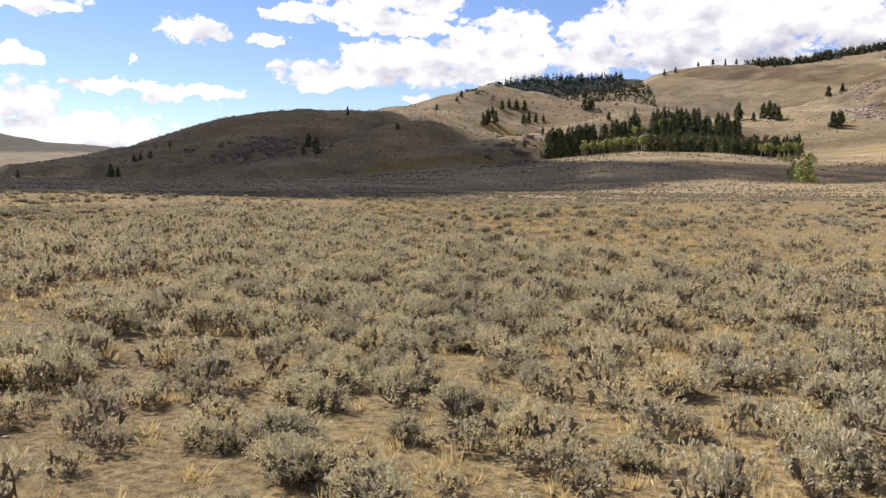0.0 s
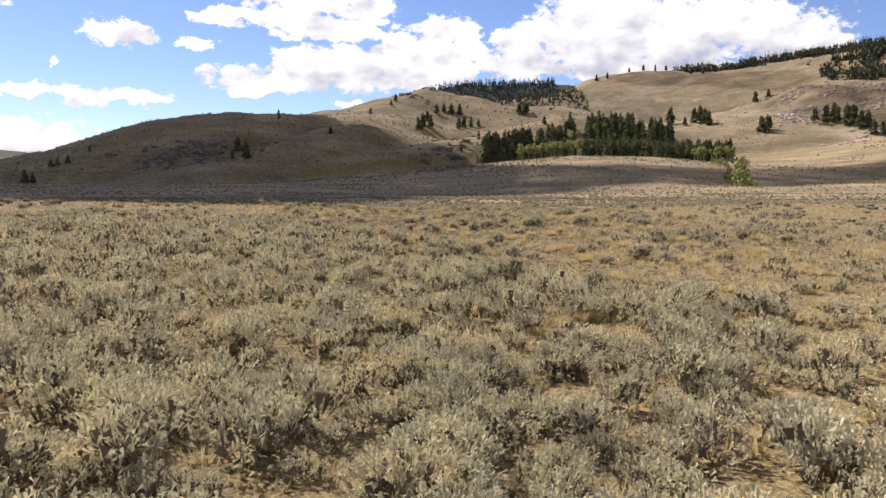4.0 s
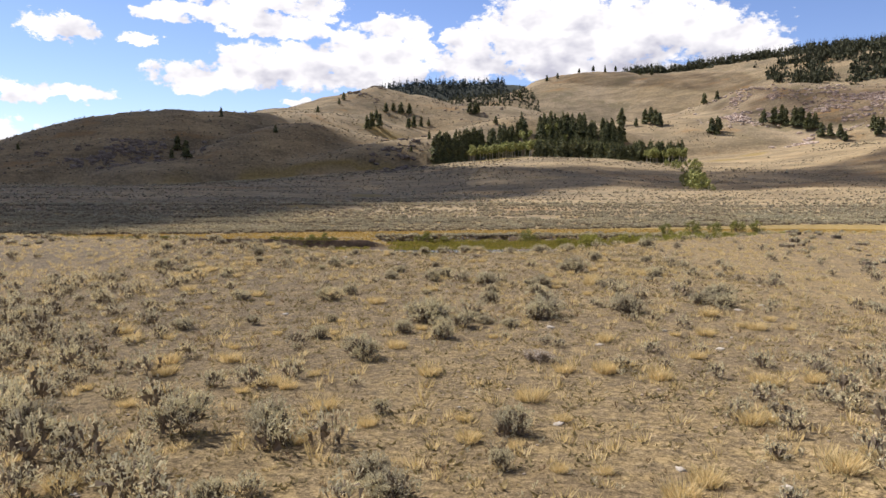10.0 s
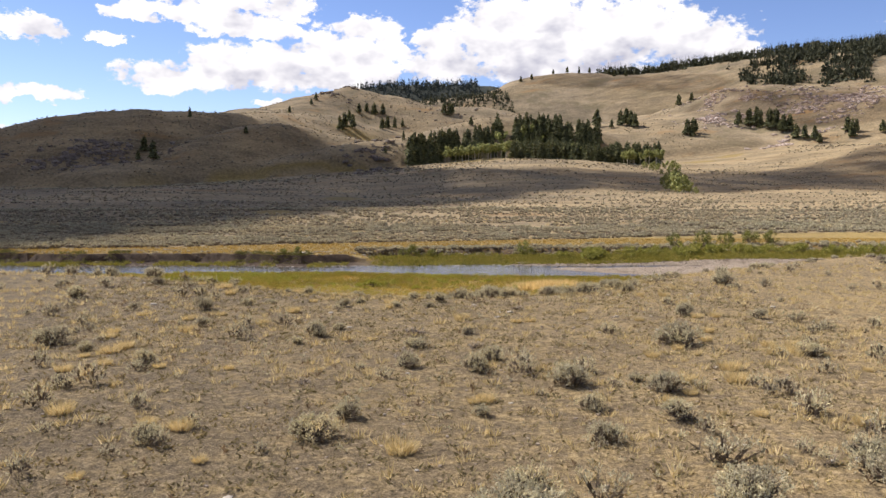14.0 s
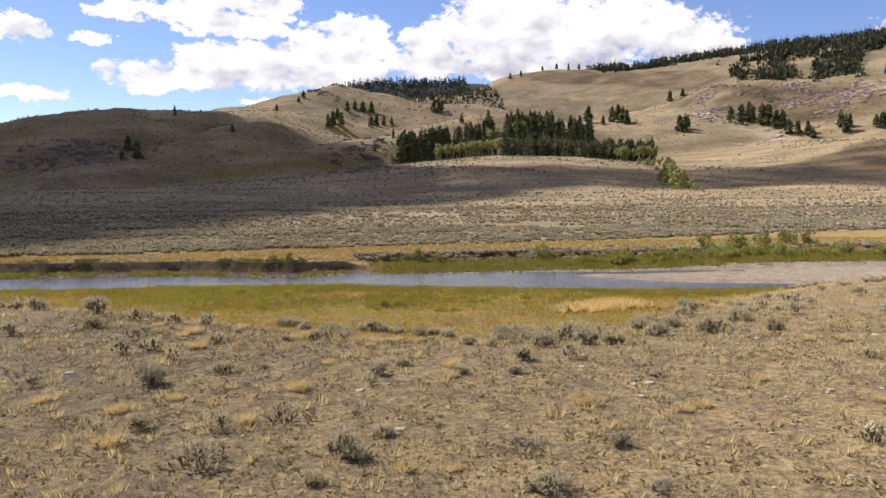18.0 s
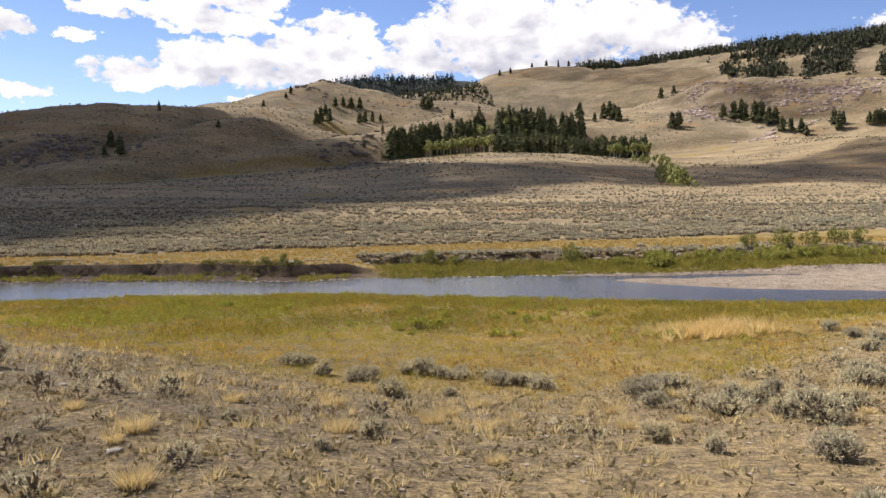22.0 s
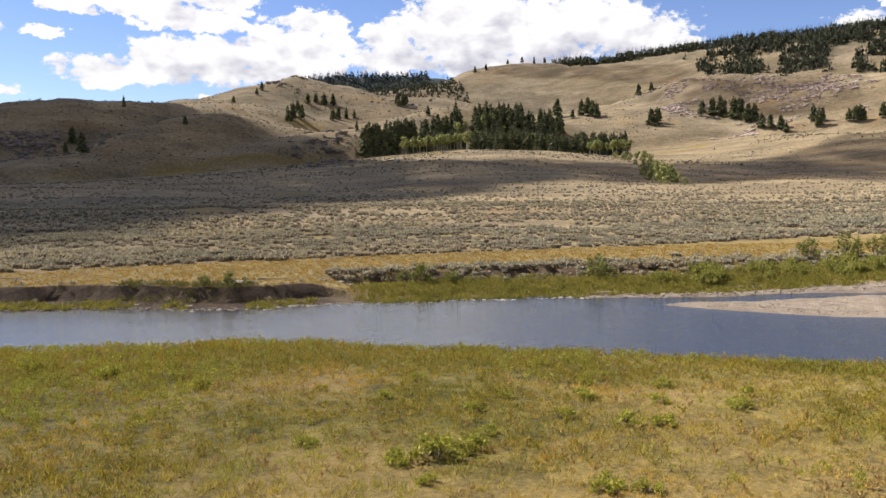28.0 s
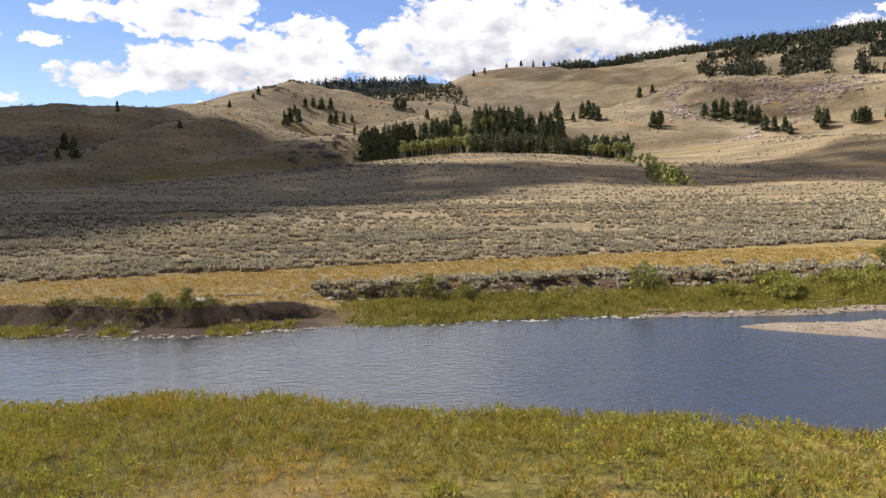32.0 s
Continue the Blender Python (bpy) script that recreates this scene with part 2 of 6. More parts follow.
M_DRYFORB = island_tint("withered_forb", [(0.0, (0.13, 0.09, 0.055)), (0.6, (0.25, 0.18, 0.11)), (1.0, (0.38, 0.28, 0.17))], 0.9, 0.2)
M_MEADOW = island_tint("meadow_grass", [(0.0, (0.31, 0.265, 0.05)), (0.4, (0.53, 0.41, 0.095)), (0.75, (0.70, 0.52, 0.145)), (1.0, (0.56, 0.32, 0.095))], 0.8, 0.22, 0.2,
                       [(0.3, (0.70, 0.95, 0.7)), (0.55, (1.0, 1.0, 0.9)), (0.75, (1.25, 1.0, 0.9))])
M_LIPGRASS = island_tint("lush_meadow_grass", [(0.0, (0.135, 0.135, 0.024)), (0.4, (0.30, 0.265, 0.042)), (0.75, (0.50, 0.41, 0.072)), (1.0, (0.46, 0.27, 0.08))], 0.8, 0.22, 0.3,
                         [(0.3, (0.75, 0.82, 0.7)), (0.55, (1.0, 1.0, 0.9)), (0.75, (1.2, 1.12, 0.9))])
M_FLOOD = island_tint("orange_meadow_grass", [(0.0, (0.34, 0.235, 0.06)), (0.5, (0.46, 0.32, 0.085)), (1.0, (0.54, 0.40, 0.13))], 0.8, 0.22)
M_BANK = island_tint("bank_grass_blade", [(0.0, (0.12, 0.135, 0.026)), (0.5, (0.28, 0.265, 0.05)), (1.0, (0.46, 0.38, 0.09))], 0.8, 0.22)
M_FRINGE = island_tint("bank_plant_leaf", [(0.0, (0.09, 0.10, 0.028)), (0.5, (0.17, 0.17, 0.045)), (1.0, (0.30, 0.26, 0.09))], 0.8, 0.2)
M_RUST = island_tint("rusty_herb", [(0.0, (0.30, 0.18, 0.075)), (0.5, (0.42, 0.28, 0.105)), (1.0, (0.52, 0.39, 0.15))], 0.85, 0.2)
M_SHOOT = island_tint("willow_shoot_leaf", [(0.0, (0.13, 0.15, 0.033)), (0.6, (0.26, 0.265, 0.055)), (1.0, (0.42, 0.37, 0.095))], 0.6, 0.25)
M_HERB = island_tint("green_herb", [(0.0, (0.16, 0.175, 0.03)), (0.6, (0.32, 0.33, 0.05)), (1.0, (0.47, 0.43, 0.075))], 0.7, 0.25)
M_WILLOW = island_tint("willow_leaf", [(0.0, (0.085, 0.10, 0.028)), (0.6, (0.17, 0.185, 0.045)), (1.0, (0.31, 0.29, 0.075))], 0.6, 0.22)
M_FIR = island_tint("fir_needles", [(0.0, (0.075, 0.088, 0.048)), (0.6, (0.15, 0.165, 0.08)), (1.0, (0.25, 0.255, 0.12))], 0.8, 0.1)
M_WOODS = island_tint("woods_needles", [(0.0, (0.055, 0.065, 0.045)), (1.0, (0.125, 0.135, 0.08))], 0.9)
# bluish needles: the haze before the far mountain is put into their colour
M_HAZEFIR = island_tint("haze_tinted_fir_needles", [(0.0, (0.055, 0.075, 0.075)), (1.0, (0.10, 0.125, 0.115))], 0.9)
M_ASPEN = island_tint("aspen_leaf", [(0.0, (0.11, 0.135, 0.045)), (0.6, (0.23, 0.25, 0.085)), (1.0, (0.38, 0.37, 0.14))], 0.7, 0.3)
M_FIRBARK = island_tint("fir_bark", [(0.0, (0.06, 0.045, 0.035)), (1.0, (0.13, 0.10, 0.08))], 0.95)
M_PALEBARK = island_tint("aspen_bark", [(0.0, (0.42, 0.40, 0.34)), (1.0, (0.62, 0.60, 0.54))], 0.8)


def stone_material(name, dark, light, scale):
    m, n, l, b = material(name, 0.85)
    o = n.new("ShaderNodeObjectInfo")
    g = n.new("ShaderNodeNewGeometry")
    f = noise_at(n, l, scale, 6, 0.65)
    r = ramp(n, [(0.25, dark), (0.75, light)])
    l.new(f, r.inputs[0])
    s = calc(n, l, "MULTIPLY_ADD", calc(n, l, "ADD", o.outputs["Random"], g.outputs["Random Per Island"]), 0.3)
    s.node.inputs[2].default_value = 0.7
    c = mixed(n, l, 1.0, r.outputs[0], s, "MULTIPLY")
    l.new(c, b.inputs["Base Color"])
    bump(n, l, b, f, 0.5, 0.03)
    return m


M_STONE = stone_material("pale_stone", (0.30, 0.27, 0.235), (0.58, 0.55, 0.50), 9.0)
M_COBBLE = stone_material("river_cobble", (0.23, 0.185, 0.145), (0.50, 0.43, 0.36), 7.0)
M_OUTCROP = stone_material("outcrop_rock", (0.30, 0.245, 0.215), (0.62, 0.53, 0.48), 0.3)
M_DARKROCK = stone_material("dark_outcrop_rock", (0.13, 0.11, 0.097), (0.31, 0.265, 0.235), 0.3)
M_LOG = stone_material("bleached_wood", (0.40, 0.35, 0.29), (0.64, 0.60, 0.53), 5.0)

# bare ground, meadow and hillside in one sheet; "cover" holds meadow, gravel, sage plain; "tone" dry gold grass, far
# forest cover tinted for haze, bare red earth
m_ground, gn, gl, gb = material("valley_ground", 0.95)


def channels(name):
    at = gn.new("ShaderNodeAttribute")
    at.attribute_name = name
    sp = gn.new("ShaderNodeSeparateColor")
    gl.new(at.outputs["Color"], sp.inputs[0])
    return sp.outputs


def blend_of(*pairs):
    total = None
    for socket, weight in pairs:
        part_value = calc(gn, gl, "MULTIPLY", socket, weight)
        total = part_value if total is None else calc(gn, gl, "ADD", total, part_value)
    return total


def tinted(fac, stops):
    r = ramp(gn, stops)
    gl.new(fac, r.inputs[0])
    return r.outputs[0]


cov, ton = channels("cover"), channels("tone")
grit, fine, mid, broad, huge = (noise_at(gn, gl, s, 6, 0.68) for s in (26.0, 7.0, 0.9, 0.07, 0.014))
speck = noise_at(gn, gl, 0.5, 7, 0.85)
streak = noise_at(gn, gl, 0.05, 6, 0.7, stretch=(0.35, 1.0, 1.0))
dirt = tinted(blend_of((grit, 0.5), (fine, 0.38), (mid, 0.12)), [(0.40, (0.055, 0.042, 0.024)), (0.475, (0.155, 0.119, 0.072)), (0.545, (0.27, 0.21, 0.127)), (0.62, (0.50, 0.415, 0.28))])
straw = tinted(blend_of((grit, 0.4), (fine, 0.6)), [(0.40, (0.115, 0.085, 0.04)), (0.5, (0.325, 0.245, 0.12)), (0.61, (0.52, 0.405, 0.215))])
tuffet = noise_at(gn, gl, 3.2, 4, 0.6)
patchy = tinted(blend_of((mid, 0.35), (broad, 0.25), (tuffet, 0.4)), [(0.46, (0, 0, 0)), (0.57, (0.75, 0.75, 0.75))])
col = mixed(gn, gl, calc(gn, gl, "ADD", patchy, calc(gn, gl, "MULTIPLY", ton[0], 0.75), True), dirt, straw)
mead = tinted(blend_of((grit, 0.3), (fine, 0.25), (mid, 0.25), (broad, 0.2)), [(0.41, (0.068, 0.052, 0.02)), (0.475, (0.19, 0.142, 0.05)), (0.54, (0.32, 0.235, 0.085)), (0.61, (0.45, 0.335, 0.135))])
lush = tinted(blend_of((grit, 0.3), (fine, 0.3), (mid, 0.4)), [(0.42, (0.04, 0.042, 0.010)), (0.49, (0.135, 0.125, 0.026)), (0.61, (0.33, 0.27, 0.065))])
mead = mixed(gn, gl, ton[0], mead, lush)
col = mixed(gn, gl, cov[0], col, mead)
plain = tinted(blend_of((speck, 0.6), (streak, 0.4)), [(0.40, (0.13, 0.103, 0.063)), (0.50, (0.28, 0.22, 0.132)), (0.60, (0.46, 0.36, 0.21))])
goldgrass = tinted(blend_of((speck, 0.4), (huge, 0.35), (streak, 0.25)), [(0.42, (0.115, 0.098, 0.067)), (0.5, (0.26, 0.212, 0.142)), (0.59, (0.46, 0.375, 0.255))])
scrub = noise_at(gn, gl, 0.022, 7, 0.72)
goldgrass = mixed(gn, gl, tinted(scrub, [(0.50, (0, 0, 0)), (0.60, (0.8, 0.8, 0.8))]), goldgrass, (0.17, 0.148, 0.085))
rusty = noise_at(gn, gl, 0.035, 5, 0.7, stretch=(0.4, 1.0, 1.0))
goldgrass = mixed(gn, gl, tinted(rusty, [(0.60, (0, 0, 0)), (0.68, (0.6, 0.6, 0.6))]), goldgrass, (0.38, 0.235, 0.10))
plain = mixed(gn, gl, tinted(rusty, [(0.56, (0, 0, 0)), (0.66, (0.7, 0.7, 0.7))]), plain, (0.30, 0.19, 0.085))
upland = mixed(gn, gl, ton[0], plain, goldgrass)
upland = mixed(gn, gl, calc(gn, gl, "MULTIPLY", cov[0], 0.8), upland, tinted(speck, [(0.4, (0.20, 0.15, 0.05)), (0.6, (0.35, 0.26, 0.085))]))
col = mixed(gn, gl, cov[2], col, upland)
pebble = tinted(blend_of((grit, 0.6), (mid, 0.4)), [(0.38, (0.13, 0.10, 0.075)), (0.5, (0.29, 0.24, 0.19)), (0.62, (0.46, 0.40, 0.33))])
col = mixed(gn, gl, cov[1], col, pebble)
# earth brown, toned darker to stand in for shade on the banks
clay = tinted(blend_of((fine, 0.6), (mid, 0.4)), [(0.38, (0.045, 0.030, 0.021)), (0.6, (0.13, 0.088, 0.062))])
col = mixed(gn, gl, ton[2], col, clay)
# far forest ground, dark, with a blue cast painted in for haze
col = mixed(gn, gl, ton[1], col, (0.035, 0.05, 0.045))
gl.new(col, gb.inputs["Base Color"])
bump(gn, gl, gb, blend_of((grit, 0.55), (fine, 0.55), (speck, 0.4)), 0.95, 0.09)
knolls = gn.new("ShaderNodeBump")
knolls.inputs["Strength"].default_value, knolls.inputs["Distance"].default_value = 0.8, 3.5
gl.new(calc(gn, gl, "MULTIPLY", noise_at(gn, gl, 0.03, 5, 0.55), cov[2]), knolls.inputs["Height"])
gl.new(gb.inputs["Normal"].links[0].from_socket, knolls.inputs["Normal"])
gl.new(knolls.outputs[0], gb.inputs["Normal"])

m_water, qn, ql, qb = material("river_water", 0.06)
qb.inputs["Base Color"].default_value = (0.045, 0.05, 0.058, 1)
qb.inputs["Specular IOR Level"].default_value = 0.0
qb.inputs["IOR"].default_value = 1.6
w1 = noise_at(qn, ql, 2.6, 3, 0.55, stretch=(0.7, 1.5, 1))
w2 = noise_at(qn, ql, 0.35, 2, 0.5, stretch=(0.6, 1.2, 1))
bump(qn, ql, qb, calc(qn, ql, "ADD", w1, calc(qn, ql, "MULTIPLY", w2, 0.5)), 1.0, 0.055)
sheen, grazing, film = qn.new("ShaderNodeBsdfGlossy"), qn.new("ShaderNodeFresnel"), qn.new("ShaderNodeMixShader")
sheen.inputs["Roughness"].default_value, grazing.inputs["IOR"].default_value = 0.07, 1.5
ql.new(qb.inputs["Normal"].links[0].from_socket, sheen.inputs["Normal"])
share = calc(qn, ql, "MULTIPLY_ADD", grazing.outputs[0], 1.1, True)
share.node.inputs[2].default_value = 0.08
ql.new(share, film.inputs[0])
ql.new(qb.outputs[0], film.inputs[1])
ql.new(sheen.outputs[0], film.inputs[2])
ql.new(film.outputs[0], qn["Material Output"].inputs[0])


# ---- lie of the land ----
WATER_Z = -5.8
rng = np.random.default_rng(7)
LATTICE = rng.random((256, 256))


def lattice(x, y):
    """Smooth value noise between 0 and 1."""
    x0, y0 = np.floor(x).astype(int), np.floor(y).astype(int)
    u, v = x - x0, y - y0
    u, v = u * u * (3 - 2 * u), v * v * (3 - 2 * v)
    a, b = LATTICE[x0 % 256, y0 % 256], LATTICE[(x0 + 1) % 256, y0 % 256]
    c, d = LATTICE[x0 % 256, (y0 + 1) % 256], LATTICE[(x0 + 1) % 256, (y0 + 1) % 256]
    return (a * (1 - u) + b * u) * (1 - v) + (c * (1 - u) + d * u) * v


def rough_noise(x, y, size, octaves=4, gain=0.5):
    total, amp, norm = 0.0, 1.0, 0.0
    for k in range(octaves):
        total = total + amp * lattice(x / size * 2 ** k + 17.3 * k, y / size * 2 ** k + 5.1 * k)
        norm += amp
        amp *= gain
    return total / norm - 0.5


def step(a, b, x):
    t = np.clip((x - a) / (b - a), 0, 1)
    return t * t * (3 - 2 * t)


def edge_line(x):
    """Where the dry terrace starts to fall to the river meadow."""
    return np.interp(x, [-60, -30, -13, -9, -4, 0, 5, 12, 17, 24, 34, 60, 90], [30, 24, 15.5, 14, 10.3, 7, 5.6, 7.5, 11.5, 16, 21, 22, 18])


def lip_line(x):
    """Grassy edge of the near river bank."""
    return np.interp(x, [-90, -40, -20, -14, -8, -2, 1.5, 4, 10, 16, 22, 30, 45, 70, 120], [50, 46, 45, 45.4, 46, 46.2, 44.5, 42.4, 40.2, 35.9, 32.2, 29.5, 27, 24, 10]) + 0.4 * np.sin(x * 0.9) * np.sin(x * 0.37)


def lip_height(x):
    return np.interp(x, [-30, -14, -2, 4, 10, 16, 22, 40], [-4.5, -4.55, -4.65, -4.25, -4.25, -3.85, -3.65, -3.3])


def far_line(x):
    """Far waterline."""
    return np.interp(x, [-120, -60, -30, -22, -13, -10.8, -3.5, 2, 8, 20, 30, 46, 80, 140], [88, 72, 64.2, 64.6, 64.0, 63.4, 61.8, 62.4, 62.4, 62.5, 61.3, 61.8, 60, 54]) + 0.25 * np.sin(x * 0.83) * np.sin(x * 0.31 + 1) + 0.10 * np.sin(x * 2.3)


def bar_line(x):
    """Near edge of the gravel bar."""
    return np.interp(x, [18, 21.5, 24, 29, 34, 42, 50, 70, 120], [70, 59.5, 56.5, 52.4, 49.2, 47.0, 44.5, 40, 30])


def ridge(x, y, crest, front, back):
    """A rounded ridge whose crest runs through the given points; it falls to nothing over front (towards -y) and back."""
    pts = np.array(crest, float)
    run = np.r_[0, np.cumsum(np.hypot(*np.diff(pts[:, :2], axis=0).T))]
    k = np.linspace(0, run[-1], max(12, int(run[-1] / 35)))
    cx, cy, cz = (np.interp(k, run, pts[:, i]) for i in range(3))
    gap = run[-1] / len(k)
    near = np.full(x.shape, 1e18)
    weight, top, ahead = 0.0, 0.0, 0.0
    for px, py, pz in zip(cx, cy, cz):
        d2 = (x - px) ** 2 + (y - py) ** 2
        near = np.minimum(near, d2)
        w = 1.0 / (d2 + gap * gap) ** 2
        weight, top, ahead = weight + w, top + w * pz, ahead + w * (y - py)
    top, ahead = top / weight, ahead / weight
    d = np.sqrt(np.maximum(near - gap * gap * 0.25, 0))
    reach = front + (back - front) * step(-40, 40, ahead)
    f = np.clip(1 - d / reach, 0, 1)
    return top, f * f * (3 - 2 * f)


RIDGES = [
    # left hill with the rounded crest
    ([(-900, 760, 14), (-513, 790, 5), (-427, 772, 10), (-346, 756, 24), (-304, 752, 41.1), (-278, 748, 48.2), (-252, 746, 56.5), (-227, 745, 61.3), (-200, 746, 64.7), (-173, 748, 66.2), (-140, 758, 64.2), (-116, 775, 65.2), (-92, 800, 67.3), (-67, 840, 73), (-20, 900, 74)], 170, 260),
    # rocky shelf below it
    ([(-317, 690, 13.6), (-277, 680, 21.5), (-247, 672, 26.9), (-215, 668, 30.6), (-187, 666, 32.1), (-165, 668, 32.3), (-153, 672, 27.8)], 60, 60),
    # mound before it
    ([(-159, 640, 12.7), (-143, 648, 20.2), (-122, 656, 29.7), (-101, 664, 38.1), (-78, 674, 46.9), (-60, 684, 50.5), (-37, 694, 50.9), (-12, 700, 46.5), (8, 700, 39.6)], 95, 110),
    # rocky knob beside the grove
    ([(-86, 620, 9.1), (-56, 626, 16.3), (-16, 634, 24.8), (7, 640, 30.7), (26, 645, 33.8), (40, 648, 36.8), (55, 652, 35.2), (70, 660, 28.4)], 60, 60),
    # slope behind the grove
    ([(73, 690, 37.5), (87, 700, 46.2), (107, 710, 52.6), (135, 722, 61), (165, 735, 63.9), (202, 745, 58.4), (264, 760, 49.7)], 90, 150),
    # middle hill with the pointed top
    ([(-74, 930, 79.4), (-57, 960, 89.4), (-34, 985, 100), (-10, 1005, 110.7), (8, 1020, 118.2), (33, 1022, 118.8), (48, 1022, 115.4), (77, 1020, 109), (106, 1018, 102), (132, 1014, 95.4), (157, 1010, 92.4), (194, 1010, 95)], 220, 350),
    # high grassy hill
    ([(224, 1300, 123.7), (250, 1300, 133.2), (269, 1300, 148.3), (294, 1295, 161.1), (322, 1290, 172.1), (354, 1285, 178.4), (396, 1280, 178.5), (427, 1270, 176.8), (458, 1262, 171.7), (484, 1255, 170.4), (511, 1248, 172.7), (551, 1230, 179.2), (590, 1210, 183.5), (627, 1190, 188.5), (661, 1165, 194.3), (693, 1140, 195.4), (716, 1118, 195.9), (752, 1090, 196.5), (785, 1060, 199.7), (1000, 930, 225)], 420, 500),
    # rocky hill on the right
    ([(348, 880, 67.4), (383, 905, 79.5), (413, 910, 92.4), (439, 905, 103.1), (471, 896, 112.7), (494, 886, 116.6), (521, 870, 117.2), (539, 852, 114), (561, 832, 109.5), (585, 806, 105.7), (720, 700, 110), (800, 600, 100)], 250, 300),
    # its lower ledges
    ([(377, 790, 62.9), (397, 785, 67.5), (415, 778, 74.3), (430, 765, 71.7), (447, 750, 65.5), (469, 735, 56.7), (491, 720, 49.2)], 45, 60),
    # shoulder above the right bench
    ([(484, 760, 75.9), (509, 750, 84.6), (530, 735, 88.6), (549, 720, 90.1), (578, 700, 93.9)], 110, 120),
    # forested mountain in the distance
    ([(135, 2500, 272), (166, 2499, 286), (254, 2500, 289), (361, 2500, 288), (451, 2500, 294), (491, 2500, 293), (542, 2500, 288), (615, 2500, 282)], 420, 500),
    # blue range far down the valley
    ([(-2600, 2900, 190), (-1900, 3000, 150), (-1700, 3060, 105), (-1480, 3100, 95), (-1300, 3140, 40)], 500, 600),
]


def land(x, y):
    x, y = np.asarray(x, float), np.asarray(y, float)
    s = y - edge_line(x)
    lip = lip_line(x)
    down = np.clip((s - 4) / np.maximum(lip - edge_line(x) - 4, 4), 0, 1)
    z = -2.15 * step(-9, 7, s) + (lip_height(x) + 2.15) * down
    z = z + 0.35 * rough_noise(x, y, 14, 4) * (1 - 0.5 * step(-5, 10, s)) + 0.10 * rough_noise(x, y, 1.7, 3)
    bed = WATER_Z - 0.75
    z = np.where(y > lip - 1.5, z + (bed - z) * step(lip - 0.4, lip + 2.6, y), z)
    # gravel bar
    bar = step(bar_line(x) - 1.0, bar_line(x) + 4.5, y) * step(18.5, 27, x + 1.5 * rough_noise(x, y, 5, 2))
    bar = bar * (1 - 0.7 * step(-3.6, -1.8, y - far_line(x)) * (1 - step(36, 50, x)))
    z = np.where(y > lip + 3, np.maximum(z, bed + bar * (0.95 + 0.25 * rough_noise(x, y, 6, 3))), z)
    # far bank: cut earth to the west, a grassy shelf to the east
    fl = far_line(x)
    cut = 1 - step(1.5, 6, x)
    flood = -4.65 + 0.25 * rough_noise(x, y, 20, 4) + 0.08 * rough_noise(x, y, 2.2, 3)
    ragged = 1.1 * rough_noise(x, y, 5, 2) + 0.5 * rough_noise(x, y * 0.3, 1.3, 2)
    shelf = step(fl - 1.8, fl + 0.45, y) * 0.38 + (0.62 - 0.38) * step(fl + 0.8, fl + 6, y) + 0.38 * step(fl + 7.0 + 0.06 * x + ragged, fl + 8.0 + 0.06 * x + ragged, y)
    wall = step(fl - 1.8, fl + 0.45, y) * 0.40 + 0.10 * step(fl + 0.6, fl + 2.2, y) + 0.50 * step(fl + 2.75 + ragged, fl + 3.1 + ragged, y)
    up = cut * wall + (1 - cut) * shelf
    far = y > fl - 1.9
    z = np.where(far, np.maximum(z, bed) * (1 - up) + flood * up, z)
    # plain, benches and foothills
    plain = step(90, 130, y)
    rise = np.interp(x, [-600, -167, -70, 40, 80, 137, 192, 234, 302, 354, 419, 700], [-7, -7, 0, 8, 13, 17.5, 17.5, 13.5, 16, 21, 31, 45])
    bench = (rise + 4.75) * step(330, 575, y + 12 * np.sin(x / 60)) + 0.035 * np.clip(y - 575, 0, 1500)
    low = np.interp(x, [-300, -24, 33, 80, 131, 154, 200, 260], [0, 0, 0.5, 4.0, 4.2, 2.6, 2.5, 5])
    lowb = low * np.exp(-((y - 372) / 42.0) ** 2)
    swell = 2.0 * rough_noise(x, y, 90, 3) * step(120, 260, y) + 3.2 * rough_noise(x * 0.3 + 31, y, 48, 3) * step(130, 240, y) * (1 - step(560, 620, y))
    z = np.where(y > 95, z + plain * (0.4 + 1.6 * np.clip((y - 130) / 200, 0, 1)) * 0.4 + bench + lowb + swell, z)
    yy = y + 0.12 * (x - 200) + 6 * np.sin(x / 37.0)
    z = z + (y > 120) * (1.7 * step(225, 308, yy) * (1 - step(310, 328, yy)) * step(30, 110, x) + 0.8 * step(150, 176, y - 0.2 * x + 4 * np.sin(x / 19.0)) * (1 - step(178, 205, y - 0.2 * x)))
    up_valley = y > 380
    hx, hy, hz = x[up_valley], y[up_valley], z[up_valley]
    rise_by = np.zeros(hx.shape)
    for crest, front, back in RIDGES:
        top, f = ridge(hx, hy, crest, front, back)
        up = np.maximum(top - hz, 0) * f
        # rounded valleys where two ridges meet
        blend = np.clip(0.5 + (up - rise_by) / 16.0, 0, 1)
        rise_by = rise_by + (up - rise_by) * blend + 1.0 * blend * (1 - blend)
    hz = hz + rise_by
    gully = np.abs(rough_noise(hx + 0.35 * hy, hy * 0.55, 75, 4, 0.5)) - 0.12
    hz = hz + step(540, 760, hy) * (4 * rough_noise(hx, hy, 130, 4, 0.5) + 15 * gully + 4.0 * rough_noise(hx, hy, 22, 4, 0.6)) * np.clip((hy - 400) / 600, 0, 1)
    z[up_valley] = hz
    # ground behind and beside the flight stays level
    return z


STRIP_X, STRIP_Y = [-60, -22, -13, 0, 11, 23, 36, 83], [75, 76, 79, 82, 84.5, 86.7, 88, 100]    # where sage takes over from the flood meadow


